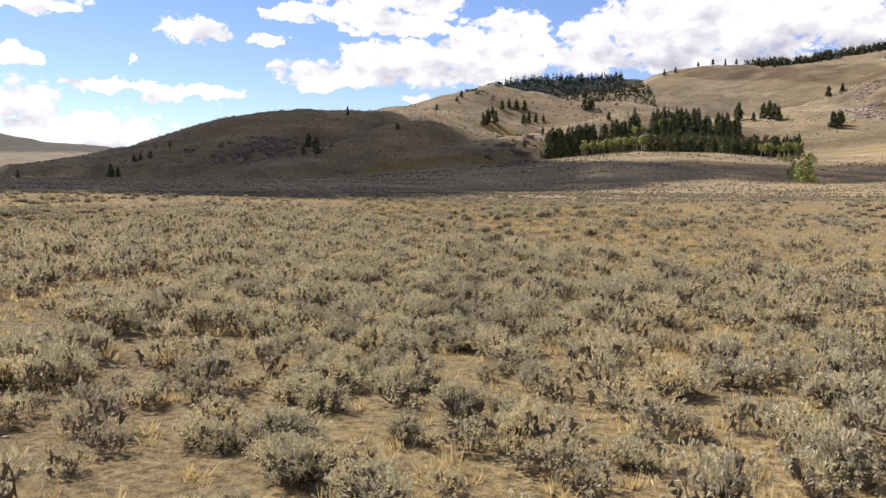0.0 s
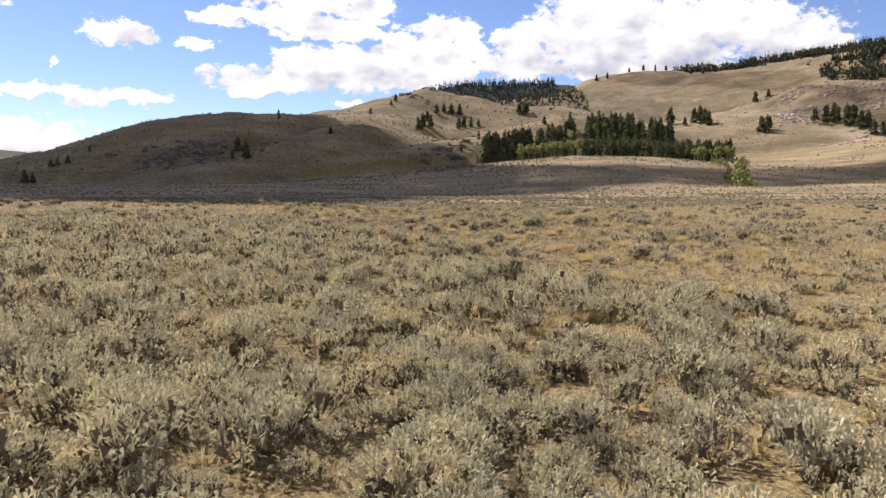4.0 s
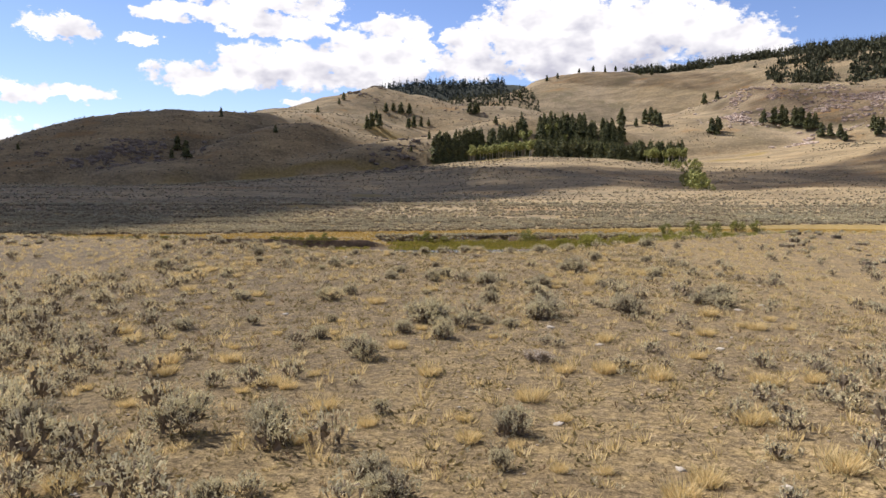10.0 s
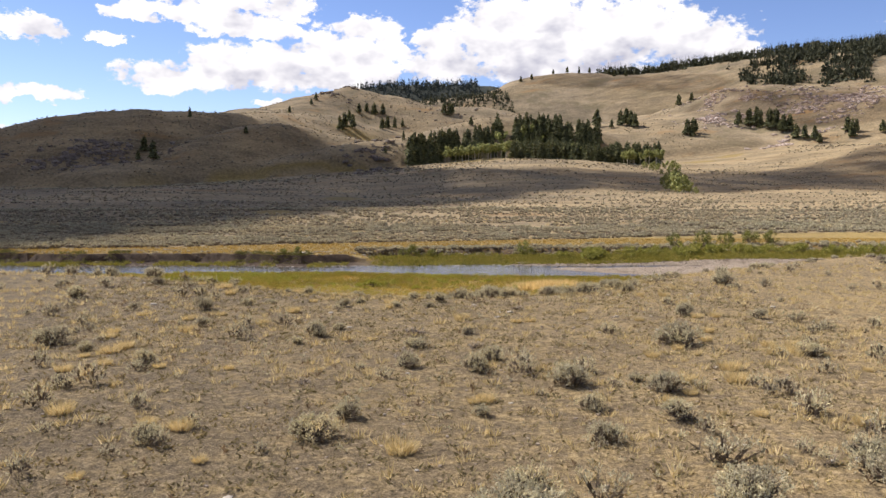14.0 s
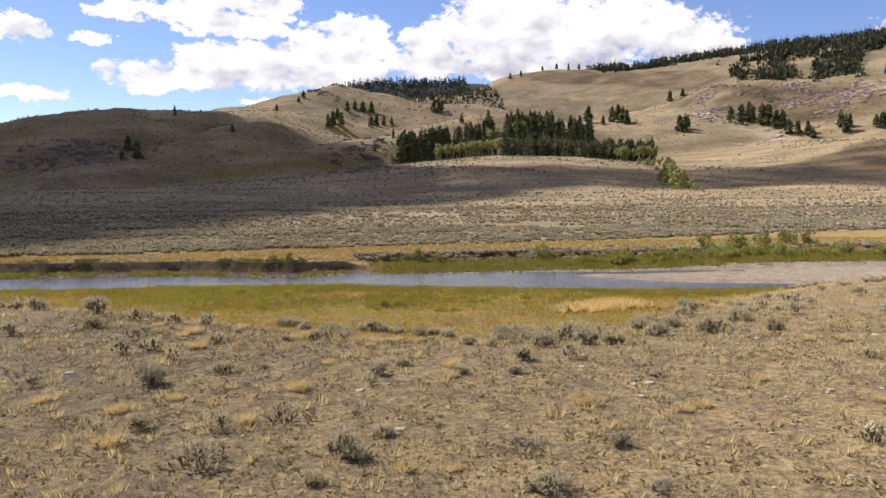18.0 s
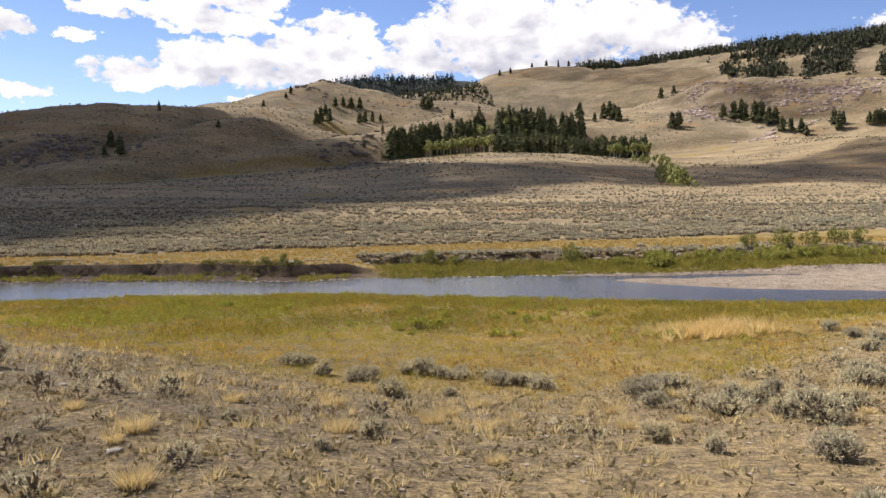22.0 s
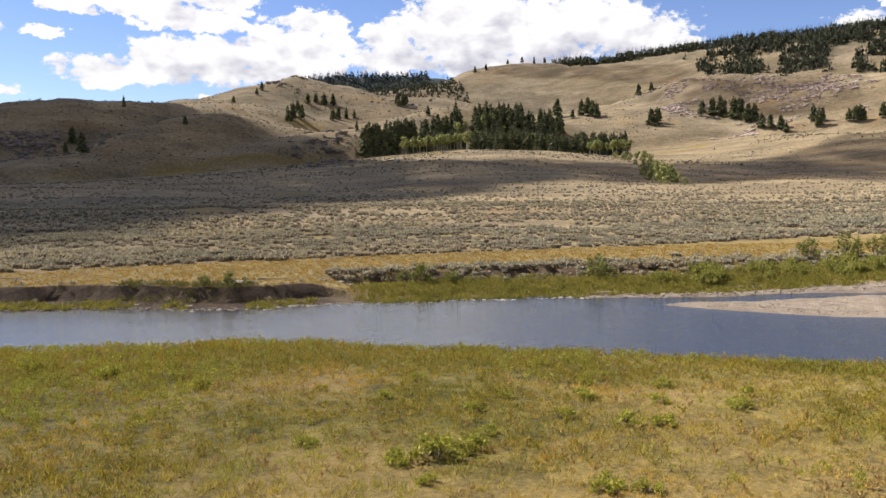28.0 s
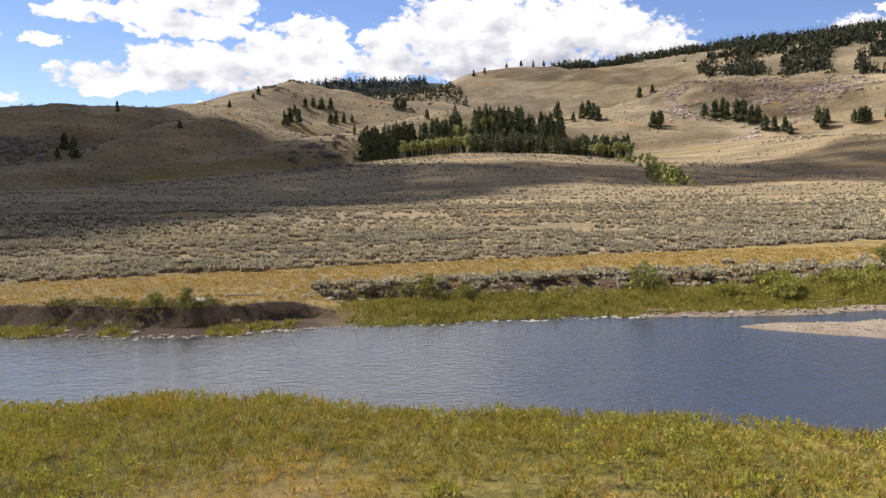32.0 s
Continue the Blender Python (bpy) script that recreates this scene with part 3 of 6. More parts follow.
SWALES = [(-70, 588, 26.3, 16), (2, 602, 58.2, 4.5), (27, 835, 27.5, 16), (116, 610, 27.2, 16), (304, 612, 15.9, 16), (351, 644, 14.3, 11.5), (6, 311, 9.7, 16), (5, 106, 1.6, 3), (-13, 165, 4.2, 7.5), (-6, 101, 2.5, 1.6), (4, 113, 3.5, 2.2), (-17, 95, 6, 1.6), (-30, 118, 6, 2), (20, 105, 5, 1.5)]


def swale(x, y):
    """Damp hollows where the grass stays yellow-green: 1 inside, 0 outside."""
    f = 0.0
    for cx, cy, a, b in SWALES:
        f = np.maximum(f, np.exp(-((x - cx) / a) ** 2 - ((y - cy) / b) ** 2))
    return step(0.25, 0.6, f + 0.5 * rough_noise(x, y, 12, 3))


def damp_meadow(x, y):
    """How green the river meadow is: greener towards the bank, gold towards the terrace."""
    gap = lip_line(x) - y
    return np.clip(1.15 - gap / (19 + 5 * np.exp(-((x + 5) / 8.0) ** 2)) + 2.6 * rough_noise(x + 60, y, 5, 3), 0, 1)


def height(x, y):
    return float(land(np.array([x]), np.array([y]))[0])


def mesh_from(name, verts, quads, mats, which=None, smooth=False, tris=None):
    """A mesh from arrays: verts (n, 3), quads (m, 4) or triangles, material number for each face."""
    me = bpy.data.meshes.new(name)
    quads = np.asarray(quads, np.int32)
    k = quads.shape[1]
    me.vertices.add(len(verts))
    me.vertices.foreach_set("co", np.asarray(verts, np.float32).ravel())
    me.loops.add(quads.size)
    me.loops.foreach_set("vertex_index", quads.ravel())
    me.polygons.add(len(quads))
    me.polygons.foreach_set("loop_start", np.arange(0, quads.size, k, dtype=np.int32))
    for m in mats:
        me.materials.append(m)
    if which is not None:
        me.polygons.foreach_set("material_index", np.asarray(which, np.int32))
    me.polygons.foreach_set("use_smooth", np.full(len(quads), smooth))
    me.update(calc_edges=True)
    return me


def build_ground():
    ox, oy = 0.0, -95.0
    fan = np.concatenate([np.arange(-180, -52, 8.0), np.arange(-52, -40, 1.0), np.arange(-40, 46, 0.34), np.arange(46, 62, 1.0), np.arange(62, 180, 8.0)])
    rings = [3.0]
    while rings[-1] < 4600:
        r = rings[-1]
        rings.append(r + (1.2 if r < 120 else 0.5 if r < 145 else 0.8 if r < 154 else 0.3 if r < 170 else 0.85 if r < 178 else 0.85 + (r - 178) * 0.0125))
    rings = np.array(rings)
    a, r = np.meshgrid(np.radians(fan), rings)
    x, y = ox + r * np.sin(a), oy + r * np.cos(a)
    z = land(x, y)
    n, m = len(fan), len(rings)
    verts = np.stack([x, y, z], -1).reshape(-1, 3)
    i, j = np.meshgrid(np.arange(n), np.arange(m - 1))
    i2 = (i + 1) % n
    quads = np.stack([j * n + i, (j + 1) * n + i, (j + 1) * n + i2, j * n + i2], -1).reshape(-1, 4)
    me = mesh_from("ground", verts, quads, [m_ground], smooth=True)
    X, Y = verts[:, 0], verts[:, 1]
    s = Y - edge_line(X)
    fl, lip = far_line(X), lip_line(X)
    wob = 2.5 * rough_noise(X, Y, 7, 3)
    near_meadow = step(2.5, 6.5, s + wob) * (1 - step(lip - 0.2, lip + 0.8, Y))
    strip_end = np.interp(X, STRIP_X, STRIP_Y)
    strip = step(fl + 3.2, fl + 4.4, Y) * (1 - step(strip_end - 1.5, strip_end + 1.5, Y + 1.5 * wob))
    shelf = step(4, 6, X) * step(fl + 0.6, fl + 1.6, Y) * (1 - step(strip_end - 1.5, strip_end + 1.5, Y))
    swales = np.maximum(step(0.2, 0.32, rough_noise(X * 0.35, Y, 40, 3)) * step(110, 130, Y) * (1 - step(600, 800, Y)) * 0.5, swale(X, Y) * step(86, 92, Y))
    meadow = np.clip(near_meadow + np.maximum(strip, shelf) + swales, 0, 1)
    gravel = step(lip + 0.3, lip + 1.2, Y) * (1 - step(fl + 0.6, fl + 1.6, Y))
    dry = fl + 3.4 + 5.2 * step(3, 7, X)
    hill = np.maximum(step(strip_end, strip_end + 6, Y), step(dry, dry + 1.0, Y))
    data = np.stack([meadow, gravel, hill, np.ones_like(hill)], -1).astype(np.float32)
    layer = me.color_attributes.new("cover", "FLOAT_COLOR", "POINT")
    layer.data.foreach_set("color", data.ravel())
    gold = 0.9 * (1 - step(-40, -24, Y + 0.8 * X)) + step(560, 760, Y) * np.clip(0.55 + 2.2 * rough_noise(X, Y, 110, 4), 0, 1) + 0.35 * step(110, 200, Y) * step(0.02, 0.2, rough_noise(X * 0.3, Y, 30, 3))
    # less gold on the left hills: darker ground stands in for cloud shade
    gold = np.where(Y > 300, gold * (0.25 + 0.75 * step(-80, 120, X)), gold)
    gold = np.where((s > 2) & (Y < lip + 2), damp_meadow(X, Y), gold)
    # far forest cover, which also carries the haze tint, by distance
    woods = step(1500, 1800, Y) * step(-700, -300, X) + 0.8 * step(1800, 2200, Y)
    earth = (1 - step(2.5, 6, X)) * step(fl - 1.6, fl - 0.6, Y) * (1 - step(fl + 3.4, fl + 4.0, Y))
    # bare earth band on the steep brow, its dark colour partly painted shade
    brow = 7.5 + 0.06 * X + 1.1 * rough_noise(X, Y, 5, 2)
    earth = np.maximum(earth, 0.85 * step(4, 8, X) * (1 - step(60, 80, X)) * step(fl + brow - 1.5, fl + brow - 0.6, Y) * (1 - step(fl + brow + 0.6, fl + brow + 1.6, Y)))
    red = sum(0.75 * np.exp(-(((X - px) / rad) ** 2 + ((Y - py) / (0.6 * rad)) ** 2) * 1.5) for px, py, rad in ((-6.3, -31.6, 3.0), (3.4, -34, 1.2), (-0.6, -53, 1.0), (2.0, -41.5, 1.0), (-7, -45, 1.2)))
    red = red * np.clip(0.7 + 3 * rough_noise(X, Y, 1.2, 3), 0, 1)
    rock = step(0.03, 0.16, rough_noise(X, Y, 60, 4)) * step(600, 1400, Y) * step(330, 420, X) * (1 - step(900, 1000, Y))
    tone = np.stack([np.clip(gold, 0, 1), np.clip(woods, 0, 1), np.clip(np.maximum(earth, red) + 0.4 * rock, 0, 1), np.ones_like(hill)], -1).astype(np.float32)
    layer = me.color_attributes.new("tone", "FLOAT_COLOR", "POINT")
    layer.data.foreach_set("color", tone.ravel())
    ob = new("ground", me)
    return tagged(ob, "rolling valley ground of dry soil, meadow and sage hills", "ground", kind="structure")


build_ground()


def build_water():
    xs, ys = np.linspace(-160, 200, 121), np.linspace(18, 100, 42)
    gx, gy = np.meshgrid(xs, ys)
    verts = np.stack([gx, gy, np.full_like(gx, WATER_Z)], -1).reshape(-1, 3)
    i, j = np.meshgrid(np.arange(120), np.arange(41))
    quads = np.stack([j * 121 + i, j * 121 + i + 1, (j + 1) * 121 + i + 1, (j + 1) * 121 + i], -1).reshape(-1, 4)
    # keep the sheet between the banks
    cx, cy = verts[quads].mean(1)[:, 0], verts[quads].mean(1)[:, 1]
    keep = (cy > lip_line(cx) - 2) & (cy < far_line(cx) + 3)
    tagged(new("river", mesh_from("river", verts, quads[keep], [m_water], smooth=True)), "shallow rippled river reflecting the cloudy sky", "river", kind="structure")


build_water()


# ---- plants ----
def quads_of(centres, along, across):
    """Diamond leaves: centre, half length vector, half width vector."""
    n = len(centres)
    v = np.stack([centres - along, centres + across, centres + along, centres - across], 1).reshape(-1, 3)
    return v, np.arange(n * 4).reshape(-1, 4)


def wedges_of(centres, along, across):
    """Wedge-shaped leaves, broad at the tip: three corners each."""
    v = np.stack([centres - along, centres + along + across, centres + along - across], 1).reshape(-1, 3)
    return v, np.arange(len(v)).reshape(-1, 3)


def halves(quads):
    """Quads cut into triangles."""
    return np.vstack([quads[:, [0, 1, 2]], quads[:, [0, 2, 3]]])


def unit(v):
    return v / np.maximum(np.linalg.norm(v, axis=-1, keepdims=True), 1e-9)


def blade_stems(r, starts, ends, width):
    """Thin crossed strips from starts to ends, as stems."""
    d = unit(ends - starts)
    side = unit(np.cross(d, r.normal(size=d.shape)))
    out = []
    for s in (side, np.cross(d, side)):
        out.append(np.stack([starts - s * width, starts + s * width, ends], 1))
    v = np.concatenate(out).reshape(-1, 3)
    return v, np.arange(len(v)).reshape(-1, 3)


def knob(r, cells):
    """A knocked-about block of radius one, as verts and quads: 8 corners, or 26 points when cells is 2."""
    k = np.linspace(-1, 1, cells + 1)
    g = np.array([(x, y, z) for x in k for y in k for z in k])
    shell = np.abs(g).max(1) > 0.999
    index = -np.ones(len(g), int)
    index[shell] = np.arange(shell.sum())
    n = cells + 1
    quads = []
    for axis in range(3):
        for side in (0, cells):
            if axis == 2 and side == 0:
                continue
            for u in range(cells):
                for v in range(cells):
                    q = []
                    for du, dv in ((0, 0), (1, 0), (1, 1), (0, 1)):
                        p = [u + du, v + dv]
                        p.insert(axis, side)
                        q.append(index[p[0] * n * n + p[1] * n + p[2]])
                    quads.append(q if (side > 0) != (axis == 1) else q[::-1])
    p = unit(g[shell])
    return p * (0.72 + 0.55 * r.random((len(p), 1))), np.array(quads)


def shrub_parts(seed, leaves, leaf, stems=9, spread=0.5, tall=0.55, cells=1, core=0.115, fill=0.75, bare=False, inner=6, card=0.5, heart=0):
    """A sagebrush about one metre across, standing on z = 0: knots of leaf tufts round the tips of forking stems."""
    r = np.random.default_rng(seed)
    ang = r.random(stems) * 2 * np.pi
    rad = spread * np.sqrt(r.random(stems)) * 0.95
    tips = np.stack([rad * np.cos(ang), rad * np.sin(ang), tall * (1.0 - 0.5 * (rad / spread) ** 2) * (0.26 + 0.86 * np.sqrt(r.random(stems)))], -1)
    pick = r.integers(0, stems, leaves)
    way = unit(r.normal(size=(leaves, 3)) + np.array([0, 0, 0.25]))
    c = tips[pick] + way * core * (0.45 + 0.75 * r.random((leaves, 1))) * np.array([0.95, 0.95, 1.2]) + np.array([0, 0, core * 0.3])
    c[:, 2] = np.maximum(c[:, 2], 0.05 + 0.1 * r.random(leaves))
    grow = unit(np.array([0, 0, 1.0]) + way * 0.7 + r.normal(size=c.shape) * 0.38)
    face = unit(np.cross(grow, r.normal(size=c.shape)))
    size = leaf * (0.6 + 0.8 * r.random((leaves, 1)))
    fv, fq = wedges_of(c, grow * size * 1.35, face * size * 0.42)
    vs, qs, off = [fv], [fq], len(fv)
    for t in tips:
        if cells:
            kv, kq = knob(r, cells)
            kv, kq = kv * core * np.array([0.9, 0.9, 1.1]) * (fill + 0.4 * r.random()) + t, halves(kq)
        else:
            w = unit(r.normal(size=(inner, 3)) + np.array([0, 0, 0.6]))
            s = unit(np.cross(w, r.normal(size=w.shape)))
            kv, kq = wedges_of(t + r.normal(size=w.shape) * core * 0.42, w * core * card, s * core * card * 0.6)
        vs.append(kv)
        qs.append(kq + off)
        off += len(kv)
    fv, fq = np.vstack(vs), np.vstack(qs)
    base = np.stack([0.05 * np.cos(ang), 0.05 * np.sin(ang), np.full(stems, -0.04)], -1)
    knee = tips * np.array([0.55, 0.55, 0.4]) + r.normal(size=tips.shape) * 0.03
    fork = tips + r.normal(size=tips.shape) * 0.08
    twig = knee + np.array([0.3, 0.3, 0.55]) * (tips - knee) + r.normal(size=tips.shape) * 0.09
    st = np.concatenate([base, knee, knee, knee])
    en = np.concatenate([knee, tips, fork, twig])
    if bare:
        st, en = base, tips
    sv, sq = blade_stems(r, st, en, 0.013)
    if heart:
        # dead twigs inside, below each spray of leaves
        foot = np.repeat(tips, heart, 0) + r.normal(size=(stems * heart, 3)) * core * 0.45
        foot[:, 2] = np.maximum(foot[:, 2] - core * 1.0, 0.05)
        w = unit(r.normal(size=foot.shape) * 0.5 + np.array([0, 0, 1.0]))
        s = unit(np.cross(w, r.normal(size=w.shape)))
        tv, tq = wedges_of(foot, w * core * 0.8, s * core * 0.22)
        sq = np.vstack([sq, tq + len(sv)])
        sv = np.vstack([sv, tv])
    return fv, fq, sv, sq


def sage_parts(seed, lobes, sprays, per, leaf, tall, bare=False):
    """A rounded sagebrush about one metre across on z = 0: sprays of small leaves in a shell over lobes of dark twigs, on short woody stems."""
    r = np.random.default_rng(seed)
    turn = 2.4 * np.arange(lobes) + r.random(lobes)
    out = 0.26 * np.sqrt((np.arange(lobes) + 0.15) / lobes) * (0.8 + 0.4 * r.random(lobes))
    rad = 0.25 + 0.11 * r.random(lobes) - 0.10 * out
    mids = np.stack([out * np.cos(turn), out * np.sin(turn), tall * (0.42 + 0.22 * r.random(lobes)) - 0.35 * out], -1)
    which = np.repeat(np.arange(lobes), sprays)
    way = unit(r.normal(size=(lobes * sprays, 3)) + np.array([0, 0, 0.35]))
    way[:, 2] = np.where(way[:, 2] < -0.25, -way[:, 2], way[:, 2])
    shape = np.array([1.0, 1.0, 0.85])
    tips = mids[which] + way * shape * rad[which, None] * (0.86 + 0.34 * r.random((len(which), 1)))
    tips[:, 2] = np.maximum(tips[:, 2], 0.07)
    n = len(tips) * per
    c = np.repeat(tips, per, 0) + r.normal(size=(n, 3)) * np.array([0.026, 0.026, 0.042])
    lean = np.repeat(way, per, 0)
    face = unit(lean * 0.55 + 0.6 * r.normal(size=(n, 3)))
    grow = unit(lean * 0.6 + np.array([0, 0, 0.55]) + 0.5 * r.normal(size=(n, 3)))
    size = leaf * (0.6 + 0.8 * r.random((n, 1)))
    fv, fq = wedges_of(c, grow * size, unit(np.cross(grow, face)) * size * 0.38)
    feet = np.stack([0.05 * np.cos(turn), 0.05 * np.sin(turn), np.full(lobes, -0.04)], -1)
    st, en = feet, mids
    if not bare:
        pick = r.random(len(tips)) < 0.6
        st, en = np.vstack([feet, mids[which[pick]] * np.array([0.7, 0.7, 0.5])]), np.vstack([mids, tips[pick] + way[pick] * 0.03])
    sv, sq = blade_stems(r, st, en, 0.014)
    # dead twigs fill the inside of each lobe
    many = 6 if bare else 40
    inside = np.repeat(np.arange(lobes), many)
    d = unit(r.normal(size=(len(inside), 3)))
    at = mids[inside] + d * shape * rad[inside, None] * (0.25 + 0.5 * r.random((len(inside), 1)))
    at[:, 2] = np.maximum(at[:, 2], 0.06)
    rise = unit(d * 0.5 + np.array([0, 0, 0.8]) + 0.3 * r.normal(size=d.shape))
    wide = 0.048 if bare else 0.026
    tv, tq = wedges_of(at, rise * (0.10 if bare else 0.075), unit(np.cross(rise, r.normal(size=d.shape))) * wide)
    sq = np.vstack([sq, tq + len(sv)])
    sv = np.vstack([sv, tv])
    return fv, fq, sv, sq


def scatter_mesh(name, variants, x, y, z, size, mats, seed, lift=1.0, squash=None):
    """Joins many copies of small variants into one mesh. variants: list of (verts, quads, material numbers)."""
    r = np.random.default_rng(seed)
    kind = r.integers(0, len(variants), len(x))
    turn = r.random(len(x)) * 2 * np.pi
    allv, allq, allm, off = [], [], [], 0
    for k, (v, q, m) in enumerate(variants):
        idx = np.nonzero(kind == k)[0]
        if not len(idx):
            continue
        c, s = np.cos(turn[idx])[:, None], np.sin(turn[idx])[:, None]
        sc = size[idx][:, None]
        up = sc * (lift if squash is None else squash[idx][:, None])
        vx = (v[None, :, 0] * c - v[None, :, 1] * s) * sc + x[idx][:, None]
        vy = (v[None, :, 0] * s + v[None, :, 1] * c) * sc + y[idx][:, None]
        vz = v[None, :, 2] * up + z[idx][:, None]
        allv.append(np.stack([vx, vy, vz], -1).reshape(-1, 3))
        allq.append((q[None] + (np.arange(len(idx)) * len(v))[:, None, None] + off).reshape(-1, q.shape[1]))
        allm.append(np.tile(m, len(idx)))
        off += len(idx) * len(v)
    return mesh_from(name, np.concatenate(allv), np.concatenate(allq), mats, np.concatenate(allm))


def joined(fv, fq, sv, sq):
    return np.vstack([fv, sv]), np.vstack([fq, sq + len(fv)]), np.r_[np.zeros(len(fq), int), np.ones(len(sq), int)]


def sage_density(x, y):
    """Shrubs a square metre on the terrace: thick at the far start of the flight, open towards the river."""
    patch = rough_noise(x, y, 7, 3)
    front = y + 2.2 * np.clip(x, -9, 6) + 10 * rough_noise(x, y, 14, 2)
    thick = (1 - step(-42, -29, front)) * np.clip(2.3 + 5.0 * patch + 6.0 * rough_noise(x + 50, y, 2.6, 2), 0.15, 3.4)
    openp = np.clip(0.62 + 2.4 * patch + 3.4 * rough_noise(x + 5, y, 3.4, 2), 0.04, 1.7) * (1 - 0.66 * step(-24, -6, y)) * (1 - step(-6, 3, y - edge_line(x)))
    foot = 0.55 * np.exp(-((y - edge_line(x) - 1.0) / 2.2) ** 2) * step(-0.02, 0.12, rough_noise(x, y, 6, 2) + 0.03) * step(-3, 2, x)
    west = (1 - step(-1.0, 3.0, x + 3 * rough_noise(x, y, 6, 2))) * step(-46, -40, y) * (1 - step(-30, -24, y)) * np.clip(1.3 + 3.5 * patch + 3 * rough_noise(x + 31, y, 2.4, 2), 0.1, 2.2)
    bald = 1 - 0.95 * np.exp(-(((x + 6.3) / 2.6) ** 2 + ((y + 31.6) / 1.5) ** 2))
    return np.maximum(np.maximum(np.maximum(thick, openp), foot), west) * bald


def chosen(r, density, y0, y1, peak, spread=0.62):
    """Points thinned to a density."""
    n = int((y1 - y0) * 140 * peak)
    y = y0 + (y1 - y0) * r.random(n)
    x = -60 + 140 * r.random(n)
    ok = r.random(n) * peak < density(x, y)
    reach = 9 + spread * np.maximum(y + 76, 0)
    ok &= (x > -reach) & (x < reach + 0.12 * (y + 76))
    return x[ok], y[ok]


def thing(name, parts, at, turn, size, label, category, group="", tall=1.0):
    """A top-level thing at its foot with its part meshes; the meshes are shared by all of its kind."""
    root = new(name)
    for nm, me in parts:
        new(nm, me).parent = root
    root.matrix_world = Matrix.LocRotScale(at, Euler((0, 0, turn)), (size, size, size * tall))
    return tagged(root, label, category, group)


def path_x(y):
    """About where the flight passes."""
    return 0.06 * (y + 70)


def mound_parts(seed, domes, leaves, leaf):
    """A low sage seen from afar, a metre across: dark domes for twigs and the shade among them, with pale leaf tufts
    over their tops.
    """
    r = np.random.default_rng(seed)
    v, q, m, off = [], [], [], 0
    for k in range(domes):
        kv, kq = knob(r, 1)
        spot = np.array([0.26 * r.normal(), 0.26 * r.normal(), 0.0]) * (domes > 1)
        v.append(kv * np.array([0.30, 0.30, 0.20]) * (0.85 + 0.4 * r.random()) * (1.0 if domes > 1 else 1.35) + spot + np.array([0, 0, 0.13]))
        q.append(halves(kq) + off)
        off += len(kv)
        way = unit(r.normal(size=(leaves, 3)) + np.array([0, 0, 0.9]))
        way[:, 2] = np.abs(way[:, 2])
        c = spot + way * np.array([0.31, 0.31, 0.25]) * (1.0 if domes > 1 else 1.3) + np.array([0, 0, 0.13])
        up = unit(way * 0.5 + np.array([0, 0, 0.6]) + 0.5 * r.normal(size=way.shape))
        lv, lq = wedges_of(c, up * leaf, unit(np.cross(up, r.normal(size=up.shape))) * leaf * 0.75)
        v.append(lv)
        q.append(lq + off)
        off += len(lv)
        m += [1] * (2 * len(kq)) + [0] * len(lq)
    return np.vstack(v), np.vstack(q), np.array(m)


MOUNDS = [mound_parts(140 + k, 3, 16, 0.085) for k in range(6)]
r0 = np.random.default_rng(3)
# clumps that stand out on the open terrace: x, y, width
WEST_CLUMPS = [(-4.7, -35.7, 0.72), (-3.6, -35.7, 0.54), (0.9, -37.7, 0.95), (1.6, -35.7, 0.72), (2.2, -35.7, 0.84), (3.4, -36.7, 0.67), (3.9, -37.7, 0.84), (5.8, -35.7, 0.48), (7.2, -37.7, 1.05), (-0.8, -33.7, 0.6), (1.5, -40.7, 0.51), (-0.1, -40.7, 0.76), (0.3, -39.7, 0.55), (2.6, -41.7, 1), (1.2, -42.7, 0.63), (-1, -40.7, 0.76), (-1.1, -41.7, 0.85), (0.3, -43.7, 0.82), (4.4, -43.7, 0.89), (-2, -42.7, 0.7), (5.9, -38.7, 0.59), (-8.1, -20.7, 1.24), (3, -21.7, 1.5), (6.7, -19.7, 1.5), (12.8, -18.7, 1.19), (13.3, -30.7, 0.7), (14.7, -31.7, 0.74), (-6.6, -32.7, 0.84), (-4.8, -39.7, 0.82), (-2.9, -41.7, 0.62), (-2.8, -43.7, 0.63), (1.5, -43.7, 0.76), (-6.5, -35.7, 0.72)]
MIDDLE_CLUMPS = [(-7.3, -8.3, 1.24), (-9, -0.3, 0.84), (-6.1, -9.3, 0.59), (-4.1, -11.3, 0.6), (-3.9, -3.3, 0.76), (-3.5, -6.3, 0.59), (-1.7, -2.3, 0.45), (-1, -6.3, 0.84), (0, -8.3, 0.77), (0.7, -7.3, 0.48), (-0.5, -9.3, 0.44), (0.9, -3.3, 0.5), (2.7, -3.3, 0.45), (5.8, -14.3, 1.12), (5.7, -16.3, 0.79), (7.7, -15.3, 0.95), (7.4, -14.3, 0.45), (7.1, -17.3, 0.82), (5.3, -18.3, 0.76), (0.1, -17.3, 1.1), (0.8, -16.3, 0.79), (-2.8, -17.3, 0.73), (12.7, -5.3, 0.79), (14.9, -6.3, 0.67), (15.7, -7.3, 0.97), (13, -12.3, 0.89), (18.2, 2.7, 1.39), (10.2, -10.3, 1.41), (3.4, -16.3, 0.44)]
